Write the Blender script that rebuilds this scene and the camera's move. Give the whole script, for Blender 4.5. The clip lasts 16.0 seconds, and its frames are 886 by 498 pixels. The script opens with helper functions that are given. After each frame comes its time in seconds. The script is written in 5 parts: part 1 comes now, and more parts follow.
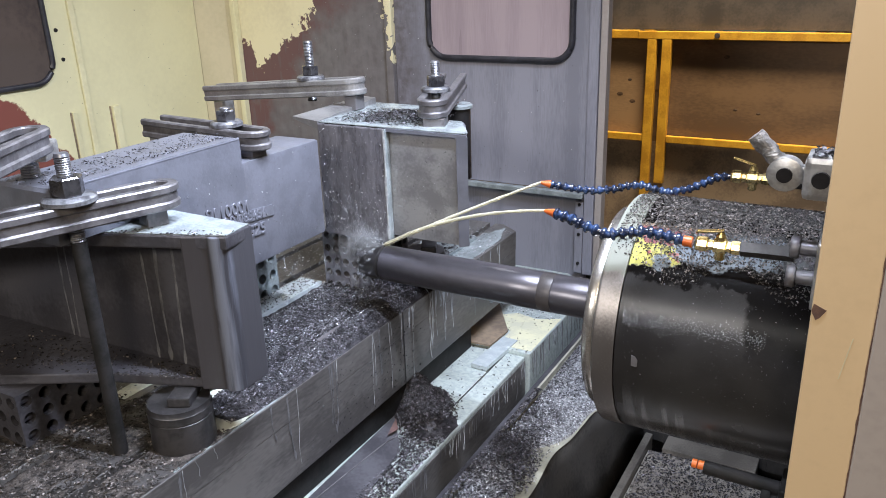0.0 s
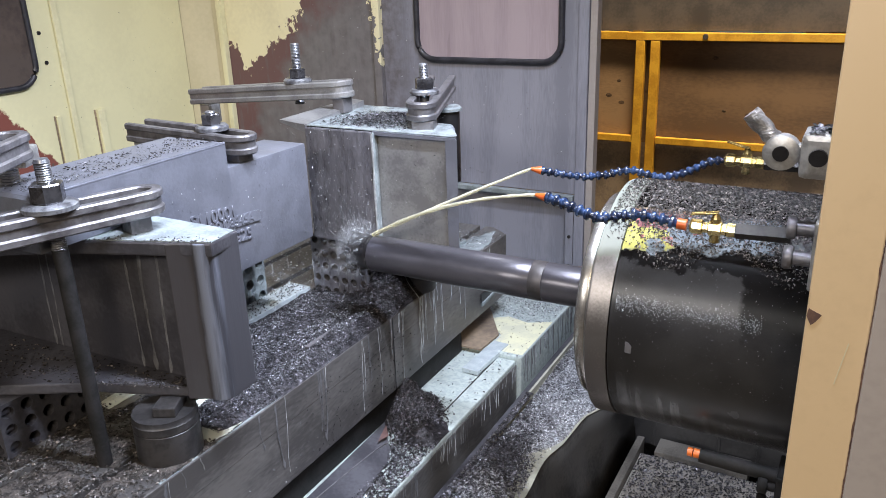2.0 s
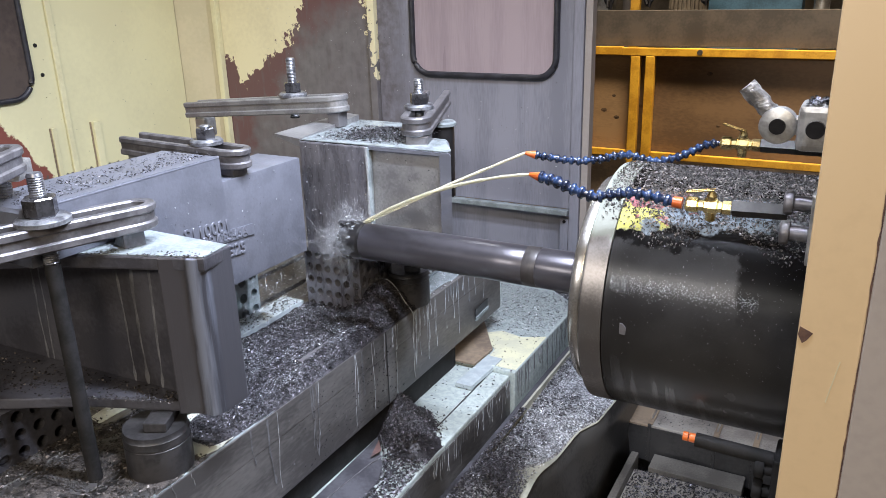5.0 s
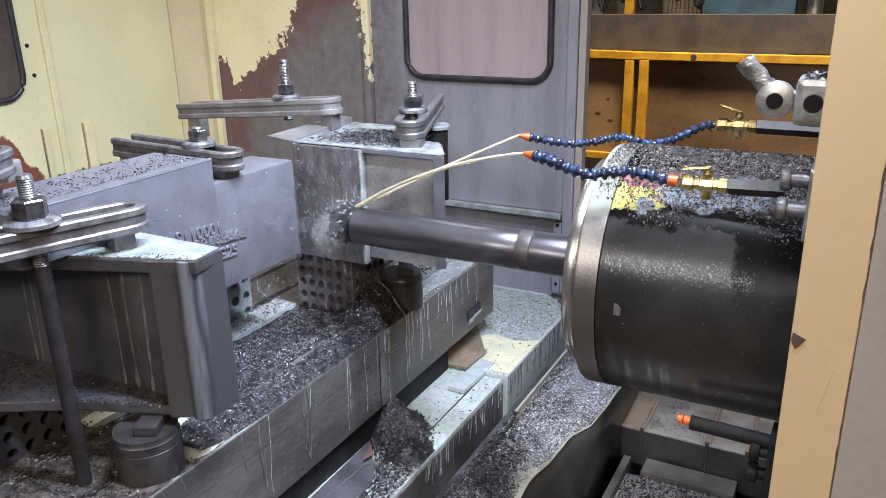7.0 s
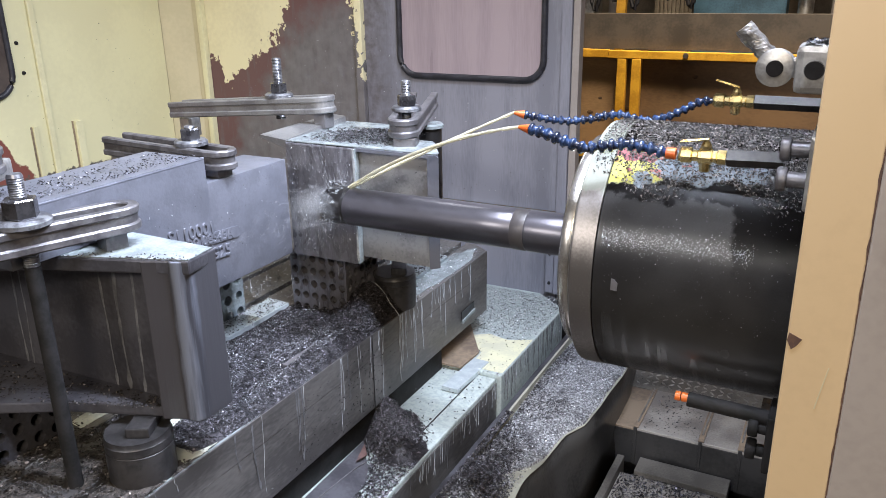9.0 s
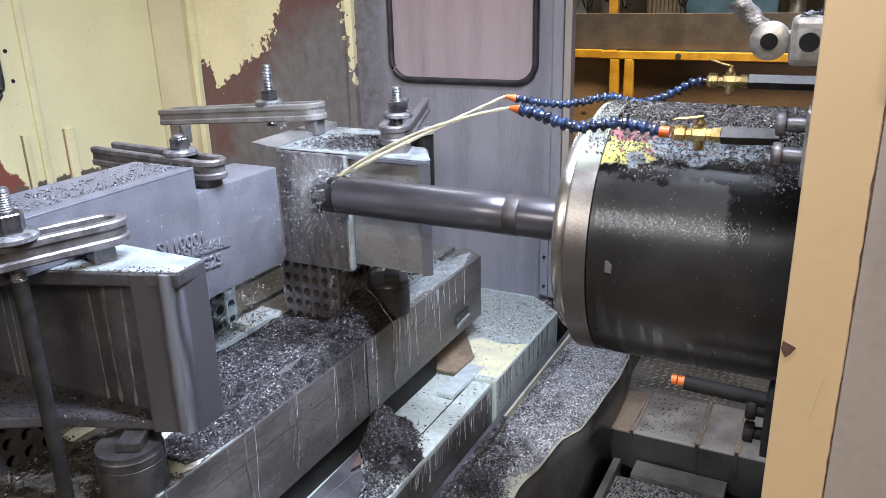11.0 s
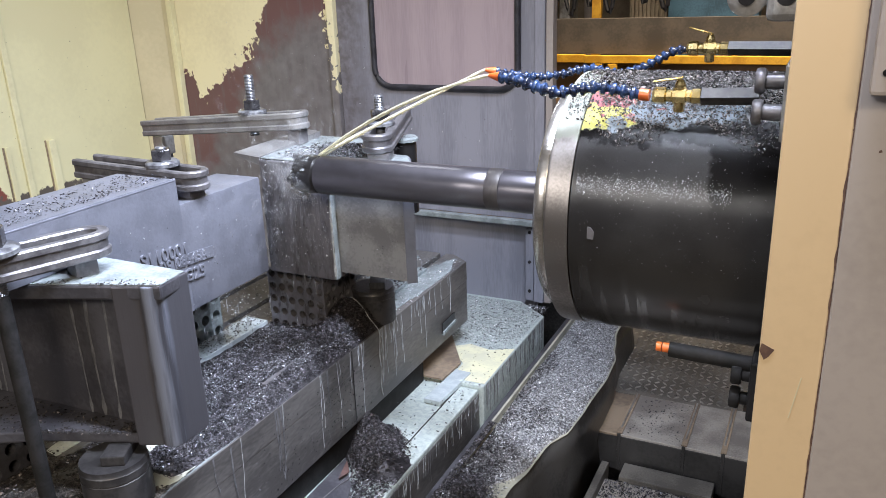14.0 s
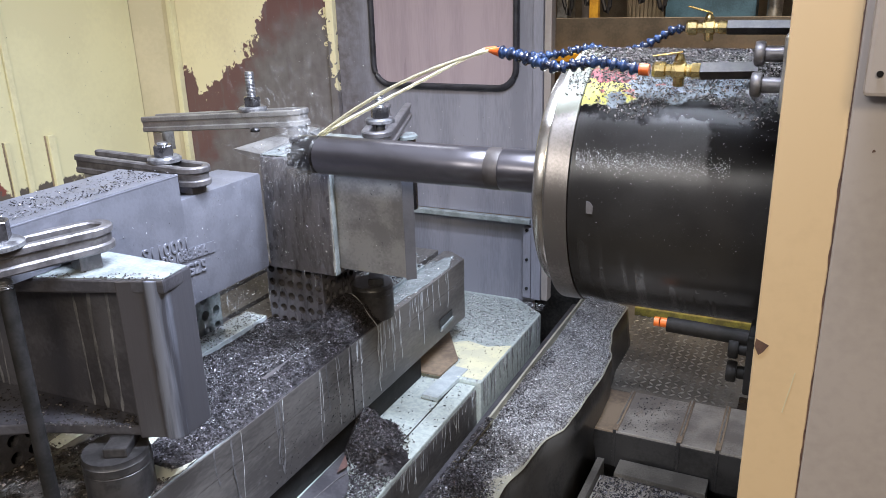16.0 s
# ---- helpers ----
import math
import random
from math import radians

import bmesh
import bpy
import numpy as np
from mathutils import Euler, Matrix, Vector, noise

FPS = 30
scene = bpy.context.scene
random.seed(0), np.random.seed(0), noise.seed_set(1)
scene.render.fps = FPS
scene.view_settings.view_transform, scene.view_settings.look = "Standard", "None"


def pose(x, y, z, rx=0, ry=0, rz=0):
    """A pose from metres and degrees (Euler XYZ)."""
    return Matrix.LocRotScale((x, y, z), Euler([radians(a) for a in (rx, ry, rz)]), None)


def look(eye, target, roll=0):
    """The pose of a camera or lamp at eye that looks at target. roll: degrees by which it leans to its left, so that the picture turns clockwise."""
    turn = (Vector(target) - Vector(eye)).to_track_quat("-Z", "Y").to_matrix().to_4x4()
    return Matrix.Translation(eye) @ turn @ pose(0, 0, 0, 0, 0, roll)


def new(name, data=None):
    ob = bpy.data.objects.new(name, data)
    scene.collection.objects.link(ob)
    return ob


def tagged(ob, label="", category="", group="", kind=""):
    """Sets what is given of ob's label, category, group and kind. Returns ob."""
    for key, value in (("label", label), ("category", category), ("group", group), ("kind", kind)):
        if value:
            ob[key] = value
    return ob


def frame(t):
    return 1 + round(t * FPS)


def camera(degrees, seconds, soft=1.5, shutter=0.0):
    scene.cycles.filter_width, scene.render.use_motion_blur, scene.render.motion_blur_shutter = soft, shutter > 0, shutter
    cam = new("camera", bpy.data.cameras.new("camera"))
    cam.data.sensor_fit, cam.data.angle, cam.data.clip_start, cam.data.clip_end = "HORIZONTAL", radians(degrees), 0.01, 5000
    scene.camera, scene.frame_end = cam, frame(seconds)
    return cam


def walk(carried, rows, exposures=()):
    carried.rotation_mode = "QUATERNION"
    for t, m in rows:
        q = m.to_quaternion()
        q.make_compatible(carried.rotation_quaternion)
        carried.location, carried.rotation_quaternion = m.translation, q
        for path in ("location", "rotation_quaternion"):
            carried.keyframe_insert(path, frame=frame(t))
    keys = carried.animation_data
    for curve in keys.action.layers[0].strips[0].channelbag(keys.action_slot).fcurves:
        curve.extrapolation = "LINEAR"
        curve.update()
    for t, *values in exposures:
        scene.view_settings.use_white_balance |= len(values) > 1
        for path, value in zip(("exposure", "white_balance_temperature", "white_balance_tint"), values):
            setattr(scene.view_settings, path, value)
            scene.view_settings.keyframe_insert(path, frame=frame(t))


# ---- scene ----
DEG = 59.5
cam = camera(DEG, 16.0, 0.65, 0.5)
PATH = [
    (0.0, pose(1.055, 0.000, 1.877, 69.854, 1.770, 29.402)),
    (0.5, pose(1.054, 0.006, 1.877, 69.839, 1.840, 29.122)),
    (1.0, pose(1.051, 0.018, 1.874, 69.909, 1.846, 28.891)),
    (1.5, pose(1.051, 0.022, 1.874, 69.895, 1.890, 28.693)),
    (2.0, pose(1.044, 0.020, 1.876, 69.938, 1.854, 28.569)),
    (2.5, pose(1.043, 0.021, 1.877, 70.048, 1.846, 28.540)),
    (3.0, pose(1.050, 0.021, 1.882, 70.285, 1.842, 28.529)),
    (3.5, pose(1.053, 0.020, 1.880, 70.431, 1.750, 28.487)),
    (4.0, pose(1.048, 0.021, 1.883, 70.626, 1.654, 28.456)),
    (6.5, pose(1.048, 0.027, 1.879, 70.954, 1.191, 28.135)),
    (7.0, pose(1.046, 0.029, 1.883, 71.004, 1.089, 27.999)),
    (7.5, pose(1.042, 0.032, 1.884, 70.993, 1.036, 27.809)),
    (8.0, pose(1.042, 0.032, 1.884, 71.019, 0.974, 27.649)),
    (8.5, pose(1.041, 0.032, 1.884, 70.970, 0.952, 27.562)),
    (9.0, pose(1.037, 0.033, 1.883, 70.881, 0.907, 27.403)),
    (11.5, pose(1.038, 0.054, 1.897, 70.894, 1.693, 26.714)),
    (12.0, pose(1.042, 0.056, 1.895, 70.924, 1.971, 26.501)),
    (12.5, pose(1.044, 0.054, 1.898, 71.050, 2.020, 26.386)),
    (13.0, pose(1.043, 0.053, 1.900, 71.072, 2.002, 26.151)),
    (13.5, pose(1.044, 0.050, 1.902, 71.092, 2.005, 26.044)),
    (14.0, pose(1.050, 0.051, 1.902, 71.213, 1.982, 25.829)),
    (14.5, pose(1.050, 0.048, 1.898, 71.264, 1.843, 25.702)),
    (15.0, pose(1.048, 0.044, 1.900, 71.307, 1.745, 25.590)),
    (15.5, pose(1.045, 0.037, 1.901, 71.184, 1.626, 25.653)),
    (16.0, pose(1.051, 0.031, 1.904, 71.089, 1.576, 25.635)),
]
walk(cam, PATH, [(0.0, 0.10), (4.0, 0.14), (8.0, 0.18), (12.0, 0.19), (16.0, 0.20)])
RISE = [(0.0, -0.000), (0.5, 0.010), (1.0, 0.018), (1.5, 0.028), (2.0, 0.039), (2.5, 0.050), (3.0, 0.062), (3.5, 0.074), (4.0, 0.086), (6.5, 0.145), (7.0, 0.157), (7.5, 0.169), (8.0, 0.180), (8.5, 0.192), (9.0, 0.204), (11.5, 0.264), (12.0, 0.276), (12.5, 0.287), (13.0, 0.298), (13.5, 0.311), (14.0, 0.323), (14.5, 0.335), (15.0, 0.345), (15.5, 0.354), (16.0, 0.363)]

# ---- light: hall ambience, unseen lamps of the hall, work lamp of the machine ----
world = bpy.data.worlds.new("hall_air")
scene.world = world
world.use_nodes = True
world.node_tree.nodes["Background"].inputs[0].default_value = (0.67, 0.60, 0.585, 1)
world.node_tree.nodes["Background"].inputs[1].default_value = 0.265
scene.view_settings.exposure = 0.0


def lamp(name, eye, target, sx, sy, watts, colour):
    li = bpy.data.lights.new(name, "AREA")
    li.shape, li.size, li.size_y, li.energy, li.color = "RECTANGLE", sx, sy, watts, colour
    ob = new(name, li)
    ob.matrix_world = look(eye, target)
    return ob


for lamp_y in (0.98, 1.52):
    lamp("machine_work_lamp", (0.72, lamp_y, 2.95), (-0.25, lamp_y - 0.1, 1.0), 0.10, 0.9, 31, (0.73, 0.80, 0.96)).data.spread = radians(110)
lamp("machine_work_lamp", (-0.55, 2.45, 2.9), (-0.9, 1.6, 1.3), 0.5, 0.3, 5, (0.92, 0.95, 1.0))
lamp("hall_lamp", (-0.6, -5.6, 4.5), (0.6, 1.6, 1.0), 2.4, 0.8, 200, (0.98, 0.94, 0.90))
lamp("hall_lamp", (3.6, -4.6, 5.2), (1.2, 1.2, 1.4), 2.0, 1.2, 215, (1.0, 0.84, 0.62))
# unseen lamp added to brighten the railing and its plywood
lamp("hall_lamp", (0.5, 4.3, 5.2), (0.2, 5.9, 1.0), 1.2, 0.5, 108, (1.0, 0.84, 0.62)).data.spread = radians(75)


# ---- materials ----
def material(name, base, second=None, scale=8.0, rough=0.5, metal=0.0, bump=0.0, fine=90.0, rvar=0.15, contrast=0.5,
             stretch=(1, 1, 1), spec=0.5, coat=0.0, per=0.0):
    m = bpy.data.materials.new(name)
    m.use_nodes = True
    nt = m.node_tree
    b = nt.nodes["Principled BSDF"]
    second = second or tuple(min(1, c * 0.6) for c in base)
    tc = nt.nodes.new("ShaderNodeTexCoord")
    mp = nt.nodes.new("ShaderNodeMapping")
    mp.inputs["Scale"].default_value = stretch
    nt.links.new(tc.outputs["Object"], mp.inputs[0])
    n1 = nt.nodes.new("ShaderNodeTexNoise")
    n1.inputs["Scale"].default_value, n1.inputs["Detail"].default_value = scale, 6
    n2 = nt.nodes.new("ShaderNodeTexNoise")
    n2.inputs["Scale"].default_value, n2.inputs["Detail"].default_value = fine, 3
    for n in (n1, n2):
        nt.links.new(mp.outputs[0], n.inputs["Vector"])
    mixn = nt.nodes.new("ShaderNodeMath")
    mixn.operation = "MULTIPLY_ADD"
    mixn.inputs[1].default_value = 0.35
    nt.links.new(n2.outputs[0], mixn.inputs[0])
    nt.links.new(n1.outputs[0], mixn.inputs[2])
    ramp = nt.nodes.new("ShaderNodeValToRGB")
    w = 0.5 * (1 - contrast) * 0.5
    ramp.color_ramp.elements[0].position, ramp.color_ramp.elements[1].position = 0.45 + w, 0.9 - w
    ramp.color_ramp.elements[0].color, ramp.color_ramp.elements[1].color = (*second, 1), (*base, 1)
    nt.links.new(mixn.outputs[0], ramp.inputs[0])
    out = ramp.outputs[0]
    if per:
        oi = nt.nodes.new("ShaderNodeNewGeometry")
        hsv = nt.nodes.new("ShaderNodeHueSaturation")
        mr = nt.nodes.new("ShaderNodeMapRange")
        mr.inputs[3].default_value, mr.inputs[4].default_value = 0.45, 0.45 + 4.2 * per
        pw = nt.nodes.new("ShaderNodeMath")
        pw.operation = "POWER"
        pw.inputs[1].default_value = 4.0
        nt.links.new(oi.outputs["Random Per Island"], pw.inputs[0])
        nt.links.new(pw.outputs[0], mr.inputs[0])
        nt.links.new(mr.outputs[0], hsv.inputs["Value"])
        nt.links.new(out, hsv.inputs["Color"])
        out = hsv.outputs[0]
    nt.links.new(out, b.inputs["Base Color"])
    rr = nt.nodes.new("ShaderNodeMapRange")
    rr.inputs[3].default_value, rr.inputs[4].default_value = max(0.03, rough - rvar), min(1, rough + rvar)
    nt.links.new(n1.outputs[0], rr.inputs[0])
    nt.links.new(rr.outputs[0], b.inputs["Roughness"])
    b.inputs["Metallic"].default_value = metal
    b.inputs["Specular IOR Level"].default_value = spec
    b.inputs["Coat Weight"].default_value = coat
    b.inputs["Coat Roughness"].default_value = 0.12
    if bump:
        bp = nt.nodes.new("ShaderNodeBump")
        bp.inputs["Strength"].default_value, bp.inputs["Distance"].default_value = bump, 0.004
        nt.links.new(mixn.outputs[0], bp.inputs["Height"])
        nt.links.new(bp.outputs[0], b.inputs["Normal"])
    return m


def glass(name, colour, rough=0.03, trans=1.0, alpha=1.0):
    m = bpy.data.materials.new(name)
    m.use_nodes = True
    b = m.node_tree.nodes["Principled BSDF"]
    b.inputs["Base Color"].default_value = (*colour, 1)
    b.inputs["Roughness"].default_value = rough
    b.inputs["Transmission Weight"].default_value = trans
    b.inputs["IOR"].default_value = 1.33
    b.inputs["Alpha"].default_value = alpha
    return m


M_STEEL = material("milled_wet_steel", (0.35, 0.345, 0.345), (0.24, 0.235, 0.24), 14, 0.38, 0.55, 0.15, 160, 0.14)
M_CAST = material("cast_iron_workpiece", (0.172, 0.179, 0.216), (0.148, 0.154, 0.186), 22, 0.40, 0.3, 0.35, 120, 0.16)
M_CASTDARK = material("dark_cast_iron", (0.104, 0.102, 0.117), (0.062, 0.060, 0.070), 7, 0.35, 0.4, 0.4, 110, 0.15)
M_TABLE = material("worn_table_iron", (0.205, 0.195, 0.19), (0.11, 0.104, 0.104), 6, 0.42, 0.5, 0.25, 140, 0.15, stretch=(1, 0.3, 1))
M_STRAP = material("forged_clamp_steel", (0.190, 0.183, 0.195), (0.115, 0.110, 0.118), 30, 0.42, 0.5, 0.3, 130, 0.15)
M_BOLT = material("bolt_steel", (0.29, 0.30, 0.325), (0.12, 0.12, 0.135), 40, 0.36, 0.6, 0.2, 200, 0.12)
M_NUT = material("dark_wet_nut", (0.13, 0.128, 0.138), (0.06, 0.058, 0.064), 40, 0.22, 0.7, 0.15, 200, 0.1)
M_BLACK = material("blackened_steel", (0.024, 0.023, 0.024), (0.012, 0.011, 0.012), 12, 0.3, 0.3, 0.2, 120, 0.12, coat=0.4)
M_BAR = material("oily_boring_bar", (0.130, 0.124, 0.140), (0.062, 0.058, 0.066), 10, 0.30, 0.65, 0.05, 180, 0.06, stretch=(0.2, 3, 3))
M_BARBAND = material("worn_bar_band", (0.070, 0.062, 0.062), (0.04, 0.036, 0.036), 14, 0.42, 0.3, 0.1, 180, 0.1)
M_FLANGE = material("turned_bright_steel", (0.62, 0.59, 0.55), (0.40, 0.37, 0.34), 5, 0.24, 0.9, 0.1, 220, 0.1)
M_CREAM = material("cream_machine_paint", (0.72, 0.68, 0.44), (0.62, 0.58, 0.37), 3, 0.42, 0, 0.06, 60, 0.08)
M_GREYP = material("grey_door_paint", (0.245, 0.247, 0.295), (0.185, 0.187, 0.225), 3, 0.42, 0, 0.08, 60, 0.1, stretch=(3, 1, 0.4))
M_SIDEGREY = material("grey_cabinet_paint", (0.36, 0.32, 0.30), (0.31, 0.275, 0.26), 2, 0.5, 0, 0.06, 70, 0.06)
M_YELLOW = material("yellow_rail_paint", (0.66, 0.36, 0.035), (0.48, 0.24, 0.022), 9, 0.42, 0, 0.1, 90, 0.1)
M_WOOD = material("plywood", (0.29, 0.180, 0.092), (0.205, 0.125, 0.064), 2.4, 0.6, 0, 0.12, 40, 0.1, stretch=(0.8, 1, 2.4))
M_WOODD = material("dark_plywood", (0.195, 0.118, 0.062), (0.125, 0.075, 0.042), 2.2, 0.55, 0, 0.12, 40, 0.1, stretch=(0.8, 1, 1.8))
M_DARKW = material("dark_beam", (0.085, 0.071, 0.062), (0.05, 0.043, 0.040), 6, 0.6, 0, 0.15, 60)
M_CONC = material("oily_concrete", (0.14, 0.13, 0.12), (0.07, 0.065, 0.06), 3, 0.55, 0, 0.3, 50)
M_CHIP = material("steel_chips", (0.075, 0.072, 0.081), (0.022, 0.021, 0.025), 60, 0.42, 0.45, 0, 300, 0.12, per=1.0)
M_STUD = material("dark_stud_steel", (0.022, 0.021, 0.022), (0.012, 0.012, 0.012), 30, 0.65, 0.0, 0.1, 160, 0.1, spec=0.2)
M_CHIPBED = material("chip_bed", (0.075, 0.070, 0.079), (0.020, 0.019, 0.022), 55, 0.5, 0.5, 1.0, 240, 0.2)
M_WAY = material("way_cover_steel", (0.44, 0.41, 0.375), (0.24, 0.22, 0.205), 7, 0.38, 0.35, 0.2, 170, 0.15)
M_TREAD = material("dull_tread_steel", (0.20, 0.185, 0.165), (0.105, 0.097, 0.088), 6, 0.42, 0.35, 0.2, 170, 0.15)
M_WORN = material("worn_bright_lozenge", (0.40, 0.375, 0.345), (0.22, 0.205, 0.19), 9, 0.32, 0.5, 0.1, 200, 0.12)
M_BLUEH = material("blue_hose_plastic", (0.026, 0.052, 0.130), (0.010, 0.014, 0.030), 45, 0.25, 0, 0.1, 150, 0.1, coat=0.3)
M_ORANGE = material("orange_plastic", (0.66, 0.15, 0.025), (0.45, 0.09, 0.02), 20, 0.35, 0, 0, 100)
M_BRASS = material("brass", (0.78, 0.62, 0.30), (0.45, 0.34, 0.14), 30, 0.25, 1.0, 0.1, 160, 0.1)
M_ALU = material("cast_aluminium", (0.50, 0.49, 0.48), (0.30, 0.29, 0.28), 16, 0.4, 0.7, 0.3, 130)
M_RUBBER = material("black_rubber", (0.03, 0.03, 0.04), (0.015, 0.015, 0.02), 20, 0.4, 0, 0.1, 90)
M_PINK = material("milky_window_pane", (0.36, 0.295, 0.32), (0.30, 0.245, 0.27), 3, 0.3, 0, 0.05, 50, 0.1, stretch=(4, 1, 0.3))
M_DARKGLASS = material("dark_window_pane", (0.085, 0.066, 0.056), (0.05, 0.04, 0.036), 2, 0.08, 0, 0, 50, 0.03)
M_COOL = glass("coolant", (0.93, 0.90, 0.72), 0.12, 0.55)
M_MIST = glass("coolant_drops", (0.92, 0.95, 1.0), 0.15, 0.3, 0.24)
M_LEDGE = material("milky_coolant_film", (0.52, 0.585, 0.565), (0.43, 0.487, 0.48), 75, 0.2, 0.2, 0.3, 140, 0.1)


# ---- mesh helpers ----
def obj(name, bm, mat, parent=None, label="", smooth=False):
    me = bpy.data.meshes.new(name)
    bm.normal_update()
    bm.to_mesh(me)
    bm.free()
    me.materials.append(mat)
    if smooth:
        me.polygons.foreach_set("use_smooth", [True] * len(me.polygons))
        me.set_sharp_from_angle(angle=radians(40))
    ob = new(name, me)
    if parent is not None:
        ob.parent = parent
    if label:
        ob["label"] = label
    return ob


def part(name, bm, mat, parent, label="", smooth=False):
    return obj(name, bm, mat, parent, label, smooth)


def thing(name, label, category, m=None, group="", kind=""):
    e = new(name)
    e.empty_display_size = 0.05
    if m is not None:
        e.matrix_basis = m
    return tagged(e, label, category, group, kind)


def hexa(bm, lo, hi, bevel=0.0):
    r = bmesh.ops.create_cube(bm, size=1)
    c = [(a + b) / 2 for a, b in zip(lo, hi)]
    s = [abs(b - a) for a, b in zip(lo, hi)]
    for v in r["verts"]:
        v.co = Vector([c[i] + v.co[i] * s[i] for i in range(3)])
    if bevel:
        es = list({e for v in r["verts"] for e in v.link_edges})
        bmesh.ops.bevel(bm, geom=es, offset=bevel, segments=2, affect="EDGES", profile=0.6)
    return bm


def boxm(lo, hi, bevel=0.0):
    return hexa(bmesh.new(), lo, hi, bevel)


def prism(pts, z0, z1, bevel=0.0, bm=None):
    bm = bm or bmesh.new()
    bot = [bm.verts.new((x, y, z0)) for x, y in pts]
    top = [bm.verts.new((x, y, z1)) for x, y in pts]
    fs = [bm.faces.new(bot[::-1]), bm.faces.new(top)]
    n = len(pts)
    for i in range(n):
        fs.append(bm.faces.new((bot[i], bot[(i + 1) % n], top[(i + 1) % n], top[i])))
    bmesh.ops.recalc_face_normals(bm, faces=fs)
    if bevel:
        bmesh.ops.bevel(bm, geom=list({e for f in fs for e in f.edges}), offset=bevel, segments=2, affect="EDGES", profile=0.6)
    return bm


def lathe(profile, seg=48, bm=None, axis="x"):
    """profile: (along, radius) pairs."""
    bm = bm or bmesh.new()
    rings = []
    for a, r in profile:
        ring = []
        for k in range(seg):
            u = 2 * math.pi * k / seg
            p = {"x": (a, r * math.cos(u), r * math.sin(u)), "z": (r * math.cos(u), r * math.sin(u), a)}[axis]
            ring.append(bm.verts.new(p))
        rings.append(ring)
    fs = []
    for A, B in zip(rings, rings[1:]):
        for k in range(seg):
            fs.append(bm.faces.new((A[k], A[(k + 1) % seg], B[(k + 1) % seg], B[k])))
    fs.append(bm.faces.new(rings[0]))
    fs.append(bm.faces.new(rings[-1]))
    bmesh.ops.recalc_face_normals(bm, faces=fs)
    return bm


def moved(bm, m):
    bmesh.ops.transform(bm, matrix=m, verts=bm.verts)
    return bm


def sweep(points, radii, seg=10, bm=None):
    bm = bm or bmesh.new()
    pts = [Vector(p) for p in points]
    if not hasattr(radii, "__len__"):
        radii = [radii] * len(pts)
    rings = []
    for i, p in enumerate(pts):
        d = (pts[min(i + 1, len(pts) - 1)] - pts[max(i - 1, 0)]).normalized()
        up = Vector((0, 0, 1)) if abs(d.z) < 0.9 else Vector((0, 1, 0))
        s = d.cross(up).normalized()
        u = s.cross(d)
        rings.append([bm.verts.new(p + radii[i] * (math.cos(2 * math.pi * k / seg) * s + math.sin(2 * math.pi * k / seg) * u)) for k in range(seg)])
    fs = []
    for A, B in zip(rings, rings[1:]):
        for k in range(seg):
            fs.append(bm.faces.new((A[k], A[(k + 1) % seg], B[(k + 1) % seg], B[k])))
    fs += [bm.faces.new(rings[0]), bm.faces.new(rings[-1])]
    bmesh.ops.recalc_face_normals(bm, faces=fs)
    return bm


def smooth_path(ctrl, n):
    """A Catmull-Rom line through the control points."""
    c = [Vector(p) for p in ctrl]
    c = [2 * c[0] - c[1]] + c + [2 * c[-1] - c[-2]]
    out = []
    for i in range(1, len(c) - 2):
        for k in range(n):
            t = k / n
            a, b, d, e = c[i - 1], c[i], c[i + 1], c[i + 2]
            out.append(0.5 * ((2 * b) + (d - a) * t + (2 * a - 5 * b + 4 * d - e) * t * t + (3 * b - a - 3 * d + e) * t ** 3))
    return out + [c[-2]]


def chips(name, n, place, size, mat=None, parent=None, seed=1, label=""):
    """Many curled flakes; place(rng) gives a point and the surface's normal."""
    rng = random.Random(seed)
    vs, fs = [], []
    for _ in range(n):
        got = place(rng)
        if got is None:
            continue
        p, nn = Vector(got[0]), Vector(got[1]).normalized()
        s = size * rng.uniform(0.5, 1.5)
        ax = Vector((rng.uniform(-1, 1), rng.uniform(-1, 1), rng.uniform(-1, 1))).normalized()
        a = ax.cross(nn)
        a = a.normalized() if a.length > 1e-4 else Vector((1, 0, 0))
        b = (nn.cross(a) + nn * rng.uniform(-0.9, 0.9)).normalized()
        c = a.cross(b)
        w, l, k = s * rng.uniform(0.35, 0.7), s, s * rng.uniform(0.1, 0.45)
        o = p + nn * s * rng.uniform(0.1, 0.6)
        i = len(vs)
        vs += [o - a * l - b * w, o - a * l + b * w, o - b * w + c * k, o + b * w + c * k, o + a * l - b * w, o + a * l + b * w * 0.6]
        fs += [(i, i + 1, i + 3, i + 2), (i + 2, i + 3, i + 5, i + 4)]
    me = bpy.data.meshes.new(name)
    me.from_pydata(vs, [], fs)
    me.materials.append(mat or M_CHIP)
    ob = new(name, me)
    if parent is not None:
        ob.parent = parent
    return tagged(ob, label, "" if parent is not None else "chips", "", "stuff")


# ---- more materials, with a shape of their own ----
def nodes_of(m):
    nt = m.node_tree
    return nt, nt.nodes["Principled BSDF"]


